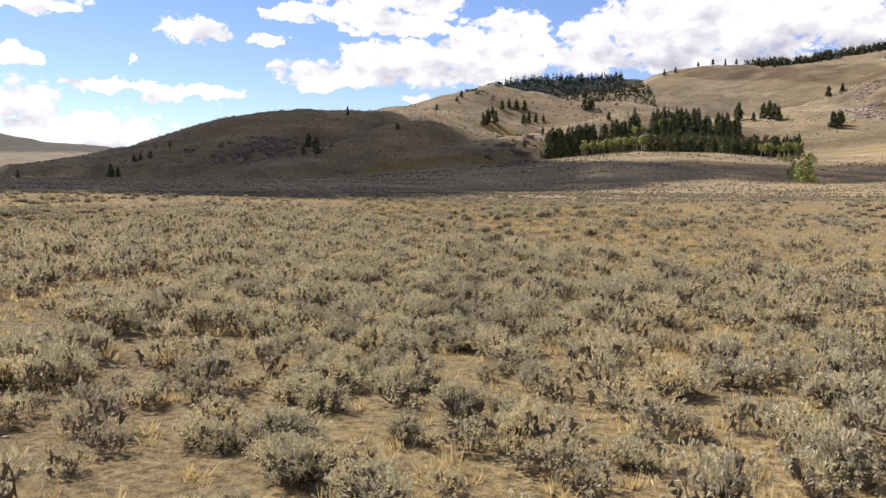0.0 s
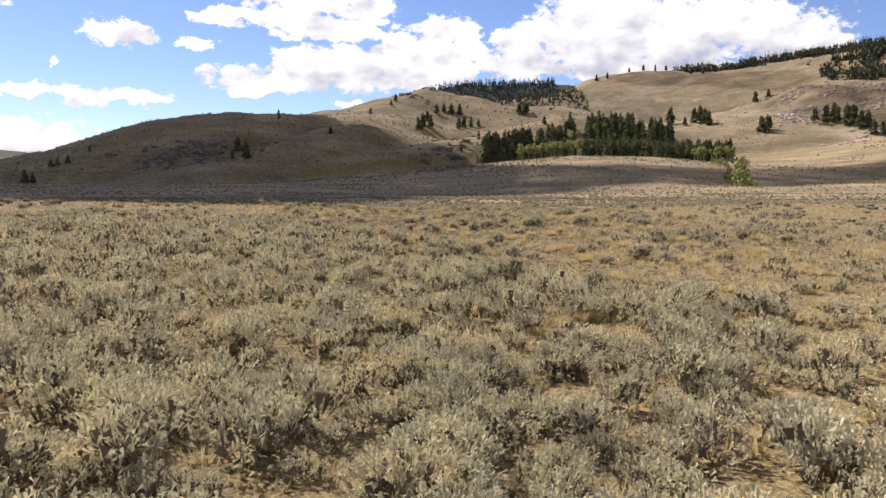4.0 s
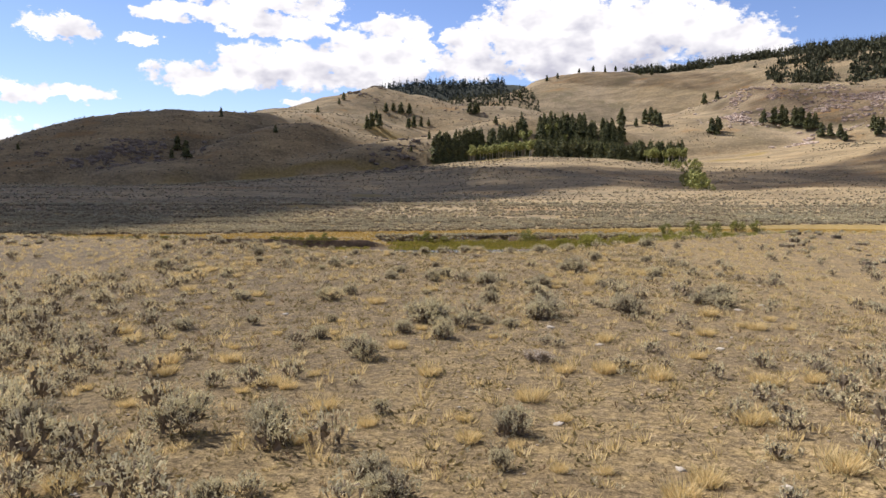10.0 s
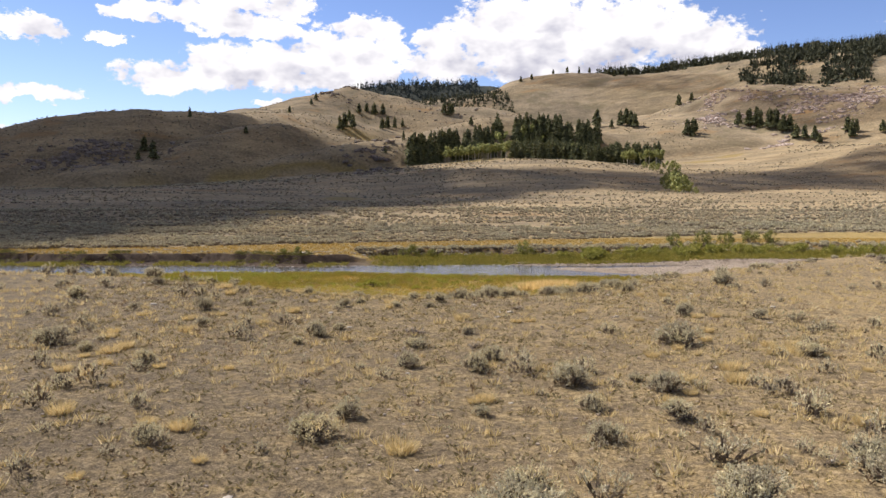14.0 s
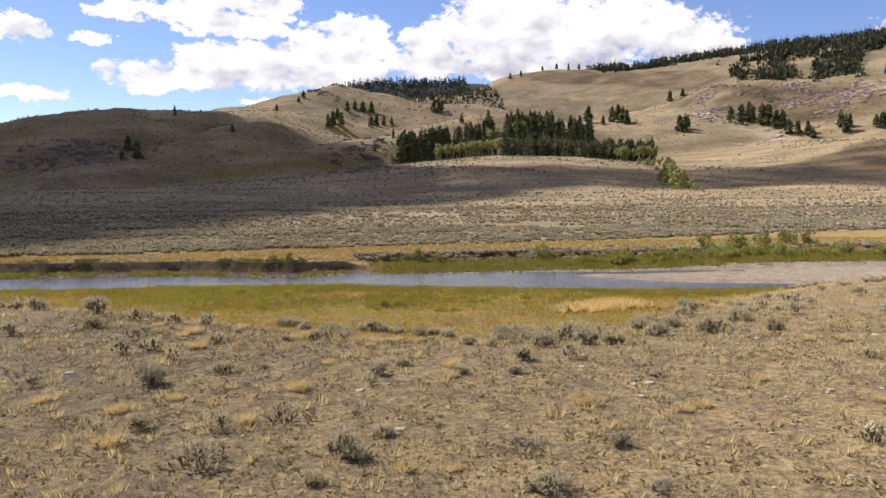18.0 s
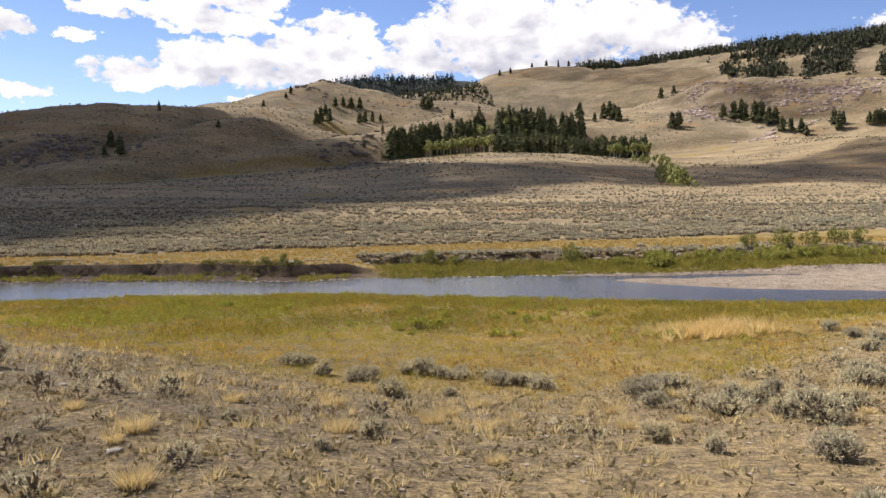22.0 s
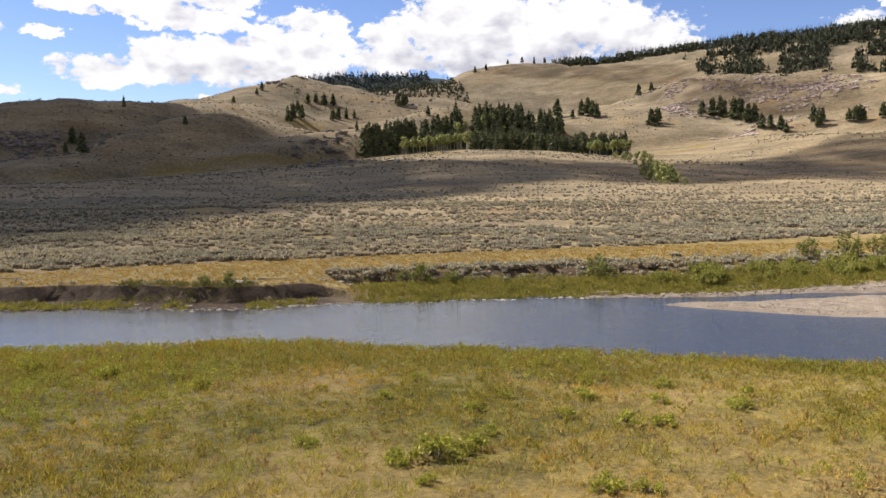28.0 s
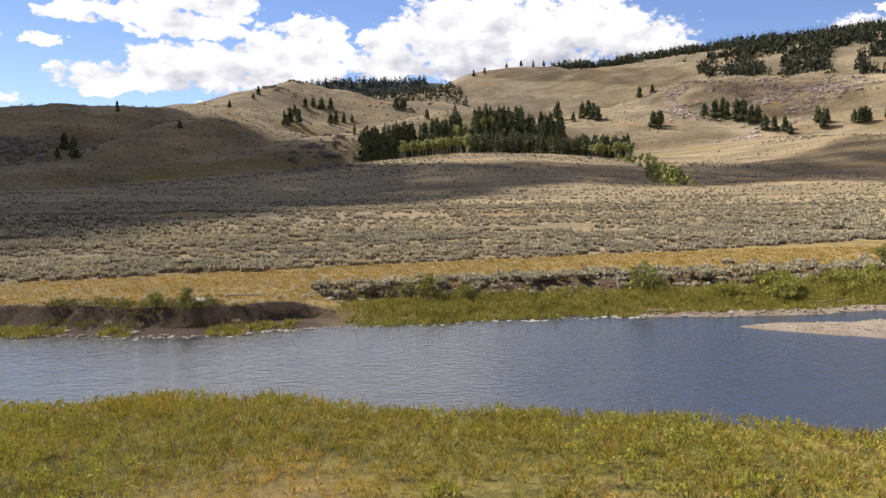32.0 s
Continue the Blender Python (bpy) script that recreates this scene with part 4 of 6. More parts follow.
EDGE_CLUMPS = [(-8.1, 8.5, 1.18), (-6.8, 3.5, 0.67), (-2, 16.5, 1.02), (-1, 14.5, 0.85), (-0, 13.5, 1.1), (0.6, 10.5, 0.89), (1.9, 14.5, 1.04), (2.9, 13.5, 0.73), (3.8, 12.5, 1.05), (4.9, 11.5, 1.01), (2.1, 10.5, 0.48), (6.5, 8.5, 1.03), (7.8, 9.5, 1.24), (6.9, 5.5, 1.26), (4, 2.5, 0.63), (4.5, 1.5, 0.49), (7.5, 3.5, 1.35), (5.7, 0.5, 0.82), (6.9, 0.5, 0.91), (7.7, 0.5, 0.91), (11.7, 7.5, 1.12), (12.2, 6.5, 1.2), (9.9, 2.5, 0.95), (-0.5, 2.5, 0.53), (-1.3, 1.5, 0.3), (-2.5, -2.5, 0.63), (-4, -2.5, 0.49), (1.5, -2.5, 0.49), (3.9, -3.5, 0.44), (-5.3, 0.5, 0.27), (-2.7, 3.5, 0.39)]
SHOULDER_CLUMPS = [(11.8, 2.8, 1.3), (13.8, 4.7, 1.1), (13.3, 1.8, 0.85), (-10.1, 8.8, 0.8), (3.2, -20.9, 1.1), (6.6, -21.1, 1.2), (9, -20.8, 1.2), (12.4, -19.8, 1.1), (1.1, -26.1, 1.1), (3.5, -31.5, 0.8), (-0.3, -31.4, 0.9), (-1.7, -31.1, 1.2), (-4.2, -30.9, 1.3), (-5.9, -30.4, 1), (0.3, -21.2, 0.5), (4.3, -20.9, 1.15), (3.2, -22.4, 0.6), (3.9, -22.6, 0.95), (4.5, -22.2, 0.55), (2.2, -23.3, 0.6), (6.2, -21.5, 1.15), (5.1, -22.7, 0.55), (9.2, -20, 0.95), (-1.8, -21.4, 0.5), (-3.6, -21.9, 0.75), (0.1, -23.7, 0.6), (3.2, -24, 0.85), (12, -19.1, 0.8)]
FOOT_CLUMPS = [(6.5, 9.2, 0.9), (7.2, 9.6, 0.8), (7.8, 10.1, 0.9), (6.2, 7.3, 0.8), (6.9, 6.9, 0.9), (7.5, 6.3, 0.9), (8.2, 6.4, 0.8), (8.9, 7.1, 0.7), (7.4, 4.3, 0.8), (8.0, 4.2, 0.85), (8.7, 4.5, 0.9), (9.3, 4.9, 0.7), (11.2, 7.3, 1.0), (11.9, 8.1, 1.0), (12.6, 8.0, 0.8), (18.1, 18.0, 0.8), (17.0, 15.2, 0.9), (15.3, 12.1, 0.9), (16.1, 12.8, 0.8), (4.4, 12.2, 0.9), (4.9, 12.6, 0.7), (3.7, 13.8, 0.8), (3.1, 14.2, 0.7), (2.4, 13.9, 0.8), (1.5, 14.9, 0.7), (0.4, 13.9, 0.7), (-1.5, 16.9, 0.7)]
listed = np.array(WEST_CLUMPS + MIDDLE_CLUMPS + EDGE_CLUMPS + SHOULDER_CLUMPS + FOOT_CLUMPS)
sx, sy = chosen(r0, sage_density, -75, 26, 3.4)
keep = (np.hypot(sx - 1.6, sy + 76) > 2.2) & ((np.abs(sx - path_x(sy)) < 25) | (r0.random(len(sx)) < 0.65))
apart = np.min(np.hypot(sx[:, None] - listed[None, :, 0], sy[:, None] - listed[None, :, 1]) - 0.5 * listed[None, :, 2], 1)
keep &= (apart > 0.1) & ((sy < -42) | (np.abs(sx - path_x(sy)) > 7) | ((sx < 1) & (sy < -25) & (r0.random(len(sx)) < 0.6)) | (r0.random(len(sx)) < 0.62))
sx, sy = sx[keep], sy[keep]
thickness = 1 - step(-42, -26, sy + 1.5 * sx)
ssize = (0.34 + 0.5 * r0.random(len(sx)) ** 1.5) * (1.0 + 0.3 * thickness)
sx, sy, ssize = np.r_[sx, listed[:, 0]], np.r_[sy, listed[:, 1]], np.r_[ssize, listed[:, 2] * 0.95]
sz = land(sx, sy)
away = np.abs(sx - path_x(sy))
first = np.argsort(np.where((sy > -71) & (sy < -52), away, 1e3))[:130]
later = np.argsort(np.where((sy > -42) & (sy < 24), away, 1e3))[:40]
singled = np.zeros(len(sx), bool)
singled[first], singled[later], singled[-len(listed):] = True, True, True

FULL = [sage_parts(50 + k, 5 + k % 3, 21, 17, 0.0255, 0.44 + 0.06 * (k % 4)) for k in range(6)]
BARE = [shrub_parts(70 + k, 240, 0.022, 20, 0.5, 0.45, 0, 0.06, inner=2) for k in range(2)]
full_meshes = [(mesh_from("foliage", fv, fq, [M_SAGE]), mesh_from("woody_stem", sv, sq, [M_TWIGSHADE])) for fv, fq, sv, sq in FULL + BARE]
for n, i in enumerate(np.nonzero(singled)[0]):
    pick = 6 + n % 2 if n % 17 == 4 else n % 6
    dead = pick >= 6
    wide = float(ssize[i])
    thing("sagebrush", list(zip(("foliage", "woody_stem"), full_meshes[pick])), (sx[i], sy[i], sz[i] - 0.02), float(r0.random() * 6.28), wide,
          "nearly bare sagebrush with dead twisted stems on dry ground" if dead else "grey-green sagebrush with dark woody stems on dry ground",
          "shrub", "sagebrush on the terrace", (0.8 + 0.35 * float(r0.random())) * (0.85 if wide > 0.9 else 1.0))
dead_meshes = [(mesh_from("twigs", fv, fq, [M_DEADSAGE]), mesh_from("woody_stem", sv, sq, [M_BARK])) for fv, fq, sv, sq in (shrub_parts(76 + k, 700, 0.012, 30, 0.5, 0.40, 0, 0.075, inner=1, card=0.3, heart=2) for k in range(2))]
for n, (x, y, wide) in enumerate([(2.9, -8.2, 0.62), (4.4, -10.2, 0.5), (2.3, -11.2, 0.6), (5.0, -26.8, 0.75), (5.0, -26.6, 0.8), (2.4, -10.7, 0.5), (-0.2, -13.7, 0.45), (7.0, -4.1, 0.45), (-0.7, -53.0, 0.6), (1.5, -59.6, 0.7)]):
    thing("dead_sagebrush", list(zip(("twigs", "woody_stem"), dead_meshes[n % 2])), (x, y, height(x, y) - 0.02), n * 1.9, wide, "bleached dead sagebrush with bare silvery twigs on dry soil", "shrub", "dead sagebrush on the terrace", 0.8)
close = ~singled & (away < 7.5) & (sy < -38)
distant = ~singled & ~close & (away > 21)
rest = ~singled & ~close & ~distant
MEDIUM = [joined(*sage_parts(80 + k, 5 + k % 2, 12, 8, 0.034, 0.46 + 0.06 * (k % 3), True)) for k in range(6)]
SIMPLE = [joined(*sage_parts(100 + k, 4 + k % 2, 8, 5, 0.047, 0.46 + 0.05 * (k % 3), True)) for k in range(6)]
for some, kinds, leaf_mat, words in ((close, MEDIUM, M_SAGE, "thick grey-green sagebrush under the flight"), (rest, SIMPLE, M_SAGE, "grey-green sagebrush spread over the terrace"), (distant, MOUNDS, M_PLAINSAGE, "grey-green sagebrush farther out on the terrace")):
    tagged(new("sagebrush_cover", scatter_mesh("sagebrush_cover", kinds, sx[some], sy[some], sz[some] - 0.02, ssize[some], [leaf_mat, M_TWIGSHADE], 5, squash=0.8 + 0.45 * r0.random(some.sum()))),
           words, "shrubs", kind="stuff")


# thin sage out to the sides and behind, past what the flight overlooks
n = 4000
ox, oy = -75 + 165 * r0.random(n), -105 + 135 * r0.random(n)
reach = 9 + 0.62 * np.maximum(oy + 76, 0)
ok = ((ox < -reach) | (ox > reach + 0.12 * (oy + 76)) | (oy < -75)) & (oy < edge_line(ox) + 2) & (rough_noise(ox, oy, 9, 3) > -0.08) & (np.hypot(ox - 1.6, oy + 76) > 3)
tagged(new("sagebrush_cover", scatter_mesh("sagebrush_cover", MOUNDS, ox[ok], oy[ok], land(ox[ok], oy[ok]) - 0.02, 0.5 + 0.5 * r0.random(ok.sum()), [M_PLAINSAGE, M_TWIGSHADE], 4)), "scattered grey-green sagebrush beside the open terrace", "shrubs", kind="stuff")


def tuft(seed, blades, tall, lean, width, heart=0.0):
    """A tuft of grass blades on z = 0."""
    r = np.random.default_rng(seed)
    a = r.random(blades) * 2 * np.pi
    root = np.stack([np.cos(a), np.sin(a), np.zeros(blades)], -1) * 0.16 * r.random((blades, 1))
    tip = root + np.stack([np.cos(a) * lean, np.sin(a) * lean, np.ones(blades)], -1) * tall * (0.55 + 0.6 * r.random((blades, 1)))
    tip[:, :2] += r.normal(size=(blades, 2)) * lean * tall * 0.35
    side = unit(np.cross(tip - root, r.normal(size=tip.shape))) * width
    v = np.stack([root - side * 1.35, root + side * 1.35, tip], 1).reshape(-1, 3)
    q = np.arange(blades * 3).reshape(-1, 3)
    if heart:
        w = unit(r.normal(size=(6, 3)) + np.array([0, 0, 0.9]))
        s = unit(np.cross(w, r.normal(size=w.shape)))
        kv, kq = wedges_of(w * heart * 0.6 + np.array([0, 0, tall * 0.22]), w * tall * 0.38, s * tall * 0.2)
        v, q = np.vstack([v, kv]), np.vstack([q, kq + len(v)])
    return v, q, np.zeros(len(q), int)


def lump(seed, cuts=2, flat=0.6):
    """A stone about one metre across: a rounded, knocked-about block."""
    r = np.random.default_rng(seed)
    bm = bmesh.new()
    bmesh.ops.create_cube(bm, size=1.0)
    if cuts > 1:
        bmesh.ops.subdivide_edges(bm, edges=bm.edges[:], cuts=cuts - 1, use_grid_fill=True)
    shift = Vector(r.random(3) * 50)
    for v in bm.verts:
        d = v.co.normalized()
        v.co = d * 0.5 * 0.75 + v.co * 0.3
        v.co += d * 0.30 * noise.noise(d * 1.7 + shift) + d * 0.12 * noise.noise(d * 4 + shift)
        v.co.z *= flat
    v = np.array([v.co[:] for v in bm.verts])
    q = np.array([[w.index for w in f.verts] for f in bm.faces])
    bm.free()
    v[:, 2] += 0.18 * flat
    return v, q, np.zeros(len(q), int)


def cover_of(name, kinds, x, y, size, mats, seed, label, category, sink=0.01):
    if len(x):
        tagged(new(name, scatter_mesh(name, kinds, x, y, land(x, y) - sink, size, mats, seed)), label, category, kind="stuff")


# dry bunch grass on the terrace
TUFTS = [tuft(200 + k, 15, 0.18, 0.45, 0.0105) for k in range(5)]
WISPS = [tuft(210 + k, 6, 0.055, 0.85, 0.017) for k in range(5)]


def tussock_density(x, y):
    p = rough_noise(x + 90, y, 6, 3)
    return np.clip(1.9 + 5.0 * p, 0.25, 3.6) * (1 - step(4, 8, y - edge_line(x))) * (1.5 - 0.5 * step(-48, -34, y))


tx, ty = chosen(r0, tussock_density, -74, 24, 8.5)
taway = np.abs(tx - path_x(ty))
tsel = np.argsort(np.where((ty > -50) & (ty < 10) & (taway < 10), r0.random(len(tx)), 1e3))[:280]
tmask = np.zeros(len(tx), bool)
tmask[tsel] = True
bunch = [mesh_from("bunch_grass", *tuft(230 + k, 420, 0.19, 0.6, 0.004)[:2], [M_STRAW]) for k in range(4)]
for n, i in enumerate(tsel):
    ob = new("bunch_grass", bunch[n % 4])
    s = 0.6 + 0.7 * float(r0.random()) ** 1.5
    ob.matrix_world = Matrix.LocRotScale((tx[i], ty[i], height(tx[i], ty[i]) - 0.01), Euler((0, 0, float(r0.random() * 6))), (s * 1.1, s * 1.1, s * 1.1))
    tagged(ob, "straw-yellow tuft of dry bunch grass on bare soil", "grass tuft", "bunch grass on the terrace")
cover_of("dry_bunch_grass", TUFTS, tx[~tmask], ty[~tmask], 0.5 + 0.7 * r0.random((~tmask).sum()), [M_STRAW], 8, "tufts of dry straw-coloured grass across the terrace", "grass")
wx, wy = chosen(r0, lambda x, y: np.clip(9.0 + 16 * rough_noise(x, y, 4, 3), 1, 14) * (1 - step(6, 9, y - edge_line(x))) * (np.abs(x - path_x(y)) < 13), -60, 20, 14.0)
cover_of("short_dry_grass", WISPS, wx, wy, 0.6 + 0.9 * r0.random(len(wx)), [M_CUSHION], 9, "sparse short dry grass and litter on soil", "grass")

SPRIGS = [(v, q, np.zeros(len(q), int)) for v, q, _, _ in (shrub_parts(220 + k, 9, 0.13, 2, 0.35, 0.4, 0, 0.18, inner=3) for k in range(5))]
fx, fy = chosen(r0, lambda x, y: np.clip(2.0 + 8 * rough_noise(x + 7, y, 5, 3), 0.2, 5) * (1 - step(3, 7, y - edge_line(x))) * (np.abs(x - path_x(y)) < 15), -60, 20, 8.0)
half = r0.random(len(fx)) < 0.5
cover_of("grey_forbs", SPRIGS, fx[half], fy[half], 0.10 + 0.17 * r0.random(half.sum()) ** 1.5, [M_SAGE], 14, "tiny grey-green forbs on the bare soil", "plants")
cover_of("dry_forbs", SPRIGS, fx[~half], fy[~half], 0.10 + 0.16 * r0.random((~half).sum()), [M_DRYFORB], 15, "tiny withered brown forbs on the soil", "plants")

# stones
stone_meshes = [mesh_from("stone", v, q, [M_STONE], smooth=True) for v, q, _ in (lump(310 + k, 3, 0.45) for k in range(5))]
NAMED = [(3.2, 5.4, 0.16), (5.6, -3.1, 0.17), (6.6, -4.6, 0.2), (6.2, -4.7, 0.14), (1.0, -7.0, 0.18), (0.7, -7.1, 0.12), (-5.9, 6.2, 0.16), (-5.5, 6.5, 0.1), (7.9, -25.6, 0.16), (6.6, -34.2, 0.15), (9.5, -26.0, 0.2)]
qx, qy = chosen(r0, lambda x, y: np.full(x.shape, 0.06) * (1 - step(2, 6, y - edge_line(x))) * (np.abs(x - path_x(y)) < 14), -70, 16, 0.06)
for x, y, s in [(x, y, 0.75 * s) for x, y, s in NAMED] + [(float(a), float(b), 0.06 + 0.12 * float(r0.random()) ** 2) for a, b in zip(qx, qy)][:150]:
    ob = new("stone", stone_meshes[int(r0.integers(0, 5))])
    ob.matrix_world = Matrix.LocRotScale((x, y, height(x, y) - 0.03 * s), Euler((0, 0, float(r0.random() * 6))), (s * 1.3, s, s))
    tagged(ob, "pale weathered stone lying on the dry soil", "stone", "stones on the terrace")
gx, gy = chosen(r0, lambda x, y: np.clip(3.5 + 6 * rough_noise(x, y, 8, 3), 0.4, 6) * (1 - step(2, 7, y - edge_line(x))) * (np.abs(x - path_x(y)) < 14) * (0.4 + 0.6 * step(-25, 0, y)), -74, 20, 6.0)
CHIPS = [lump(330 + k, 1, 0.5) for k in range(4)]
cover_of("pebbles", CHIPS, gx, gy, 0.025 + 0.075 * r0.random(len(gx)) ** 2, [M_COBBLE], 10, "small grey pebbles strewn over bare soil", "pebbles", 0.005)

# river meadow
BLADES = [tuft(240 + k, 9, 0.25, 0.6, 0.010) for k in range(6)]
HERBS = [shrub_parts(260 + k, 64, 0.036, 7, 0.35, 0.36, 0, 0.085, inner=3) for k in range(4)]
FORBS = [(v, q, np.zeros(len(q), int)) for v, q, _, _ in (shrub_parts(250 + k, 36, 0.05, 6, 0.42, 0.36, 0, 0.11, inner=2) for k in range(5))]


def meadow_density(x, y):
    s = y - edge_line(x)
    return 16.0 * step(3, 7.5, s + 2.5 * rough_noise(x, y, 7, 3)) * (y < lip_line(x) + 0.4) * (x > -24) * (x < 42) * np.clip(0.8 + 1.4 * rough_noise(x, y, 3, 3), 0.2, 1)


mx, my = chosen(r0, meadow_density, 8, 48, 16.0, 0.4)
lush = 0.65 + 0.5 * np.exp(-np.maximum(lip_line(mx) - my, 0) / 4.0) + 0.5 * rough_noise(mx, my, 5, 3)
long = np.clip(lush, 0.35, 1.4) * (0.7 + 0.5 * r0.random(len(mx)))
damp = r0.random(len(mx)) < damp_meadow(mx, my)
cover_of("meadow_grass", BLADES, mx[~damp], my[~damp], long[~damp], [M_MEADOW], 11, "yellowing autumn meadow grass above the river", "grass")
cover_of("green_meadow_grass", BLADES, mx[damp], my[damp], long[damp] * 1.15, [M_LIPGRASS], 17, "yellow-green meadow grass near the river's edge", "grass")


def herb_density(x, y):
    s = y - edge_line(x)
    bank = np.exp(-((lip_line(x) - y - 1.0) / 1.8) ** 2) * 2.2
    patch = 3.0 * step(0.10, 0.24, rough_noise(x + 40, y, 7, 3) + 0.30 * np.exp(-((x + 6) / 7.0) ** 2) * step(26, 33, y))
    return (bank + patch) * step(6, 10, s) * (y < lip_line(x) + 0.3) * (x > -24) * (x < 42)


ux, uy = chosen(r0, lambda x, y: 3.0 * step(4, 8, y - edge_line(x)) * (y < lip_line(x)) * (x > -18) * (x < 34) * np.clip(0.6 + 2.5 * rough_noise(x + 9, y, 5, 3), 0, 1), 10, 47, 3.0, 0.4)
cover_of("rusty_herbs", SPRIGS, ux, uy, 0.16 + 0.24 * r0.random(len(ux)), [M_RUST], 16, "low rust-brown seed heads in the meadow", "plants")
hx, hy = chosen(r0, herb_density, 12, 48, 4.0, 0.4)
cover_of("green_herbs", [(v, q, np.zeros(len(q), int)) for v, q, _, _ in HERBS], hx, hy, 0.4 + 0.45 * r0.random(len(hx)), [M_HERB], 12, "low green leafy plants along the bank", "plants")
vx, vy = chosen(r0, lambda x, y: 7.0 * step(6, 11, y - edge_line(x)) * (y < lip_line(x) + 0.2) * (x > -16) * (x < 34) * np.clip(0.55 + 2.5 * rough_noise(x + 21, y, 3.5, 3), 0.08, 1), 12, 48, 7.0, 0.4)
moist = r0.random(len(vx)) < damp_meadow(vx, vy)
cover_of("meadow_forbs", FORBS, vx[moist], vy[moist], 0.3 + 0.4 * r0.random(moist.sum()), [M_LIPGRASS], 18, "leafy yellow-green forbs in the river meadow", "plants")
cover_of("golden_forbs", FORBS, vx[~moist], vy[~moist], 0.18 + 0.26 * r0.random((~moist).sum()), [M_MEADOW], 19, "withering golden forbs in the river meadow", "plants")
PALE = [tuft(280 + k, 34, 0.75, 0.5, 0.016) for k in range(4)]
kx, ky = 14.4 + 1.1 * r0.normal(size=120), 20.0 + 0.7 * r0.normal(size=120)
cover_of("tall_pale_grass", PALE, kx, ky, 0.5 + 0.4 * r0.random(120), [M_BLEACHED], 13, "stand of tall bleached grass in the meadow", "grass")
clump = [(mesh_from("foliage", fv, fq, [M_HERB]), mesh_from("woody_stem", sv, sq, [M_BARK])) for fv, fq, sv, sq in (shrub_parts(290 + k, 620, 0.032, 16, 0.5, 0.42, 0, 0.13, inner=8) for k in range(3))]
for n, (x, y, s) in enumerate([(3.3, 25.2, 1.2), (2.5, 25.0, 0.8), (4.2, 25.6, 0.9), (8.7, 27.0, 0.9), (9.5, 26.7, 0.8), (13.2, 20.2, 0.9), (12.4, 19.8, 0.8), (6.2, 22.5, 0.8), (6.9, 22.2, 0.6), (0.5, 27.0, 0.6), (-6.0, 37.5, 1.1), (14.4, 21.4, 0.8), (15.6, 19.0, 0.7), (7.4, 28.2, 0.7), (2.8, 23.6, 0.5), (5.2, 29.5, 0.7), (6.6, 31.0, 0.6), (8.8, 30.4, 0.8), (10.6, 29.2, 0.7), (12.2, 27.6, 0.8), (9.8, 32.6, 0.6), (11.8, 31.2, 0.7), (3.0, 31.8, 0.6), (4.4, 34.2, 0.7), (1.2, 33.4, 0.5), (-2.6, 35.0, 0.8), (13.6, 29.4, 0.6), (5.0, 27.0, 0.6), (-9.0, 39.5, 0.9)]):
    thing("green_bush", list(zip(("foliage", "woody_stem"), clump[n % 3])), (x, y, height(x, y) - 0.02), n * 1.3, s, "low bright green leafy bush in the yellow meadow", "bush", "green bushes in the meadow", 0.8)

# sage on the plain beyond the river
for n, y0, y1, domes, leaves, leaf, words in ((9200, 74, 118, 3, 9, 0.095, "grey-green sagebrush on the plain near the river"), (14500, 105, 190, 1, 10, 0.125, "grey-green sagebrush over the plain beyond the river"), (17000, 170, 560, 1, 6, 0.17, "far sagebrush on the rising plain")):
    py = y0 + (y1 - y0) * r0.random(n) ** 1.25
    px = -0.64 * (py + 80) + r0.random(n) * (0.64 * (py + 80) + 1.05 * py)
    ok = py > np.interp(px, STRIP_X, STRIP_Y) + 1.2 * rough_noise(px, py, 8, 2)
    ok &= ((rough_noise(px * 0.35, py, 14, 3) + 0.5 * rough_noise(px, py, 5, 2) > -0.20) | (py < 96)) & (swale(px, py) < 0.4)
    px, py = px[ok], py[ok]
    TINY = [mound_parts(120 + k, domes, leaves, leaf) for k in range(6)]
    cover_of("distant_sagebrush", TINY, px, py, (0.5 + 0.75 * r0.random(len(px)) ** 1.5) * np.clip(1.0 + 1.1 * rough_noise(px * 0.4 + 60, py, 11, 3), 0.55, 1.5), [M_PLAINSAGE, M_TWIGSHADE], 6, words, "shrubs")


GOLD_TUFTS = [tuft(430 + k, 7, 0.26, 0.5, 0.03) for k in range(4)]
py = 78 + 70 * r0.random(7000) ** 1.3
px = -0.64 * (py + 80) + r0.random(7000) * (0.64 * (py + 80) + py)
ok = (py > np.interp(px, STRIP_X, STRIP_Y)) & (rough_noise(px * 0.4 + 15, py, 9, 3) > 0.06)
cover_of("plain_grass", GOLD_TUFTS, px[ok], py[ok], 0.6 + 0.8 * r0.random(ok.sum()), [M_STRAW], 7, "straw-gold grass between the sage of the plain", "grass")


# ---- far bank of the river ----
n = 9000
bx = -45 + 135 * r0.random(n)
fl = far_line(bx)
by = fl + 0.7 + 6.0 * r0.random(n)
ok = (bx > 5 + 2 * r0.random(n)) | ((by < fl + 2.0) & (rough_noise(bx, by, 4, 2) > 0.0))
bx, by = bx[ok], by[ok]
cover_of("bank_grass", [tuft(400 + k, 13, 0.28, 0.8, 0.018) for k in range(5)], bx, by, 0.7 + 0.7 * r0.random(len(bx)), [M_BANK], 20, "green and gold grass along the far waterline", "grass")
hx2, hy2 = 6 + 70 * r0.random(600), r0.random(600)
hy2 = far_line(hx2) + 1.2 + 6.0 * hy2
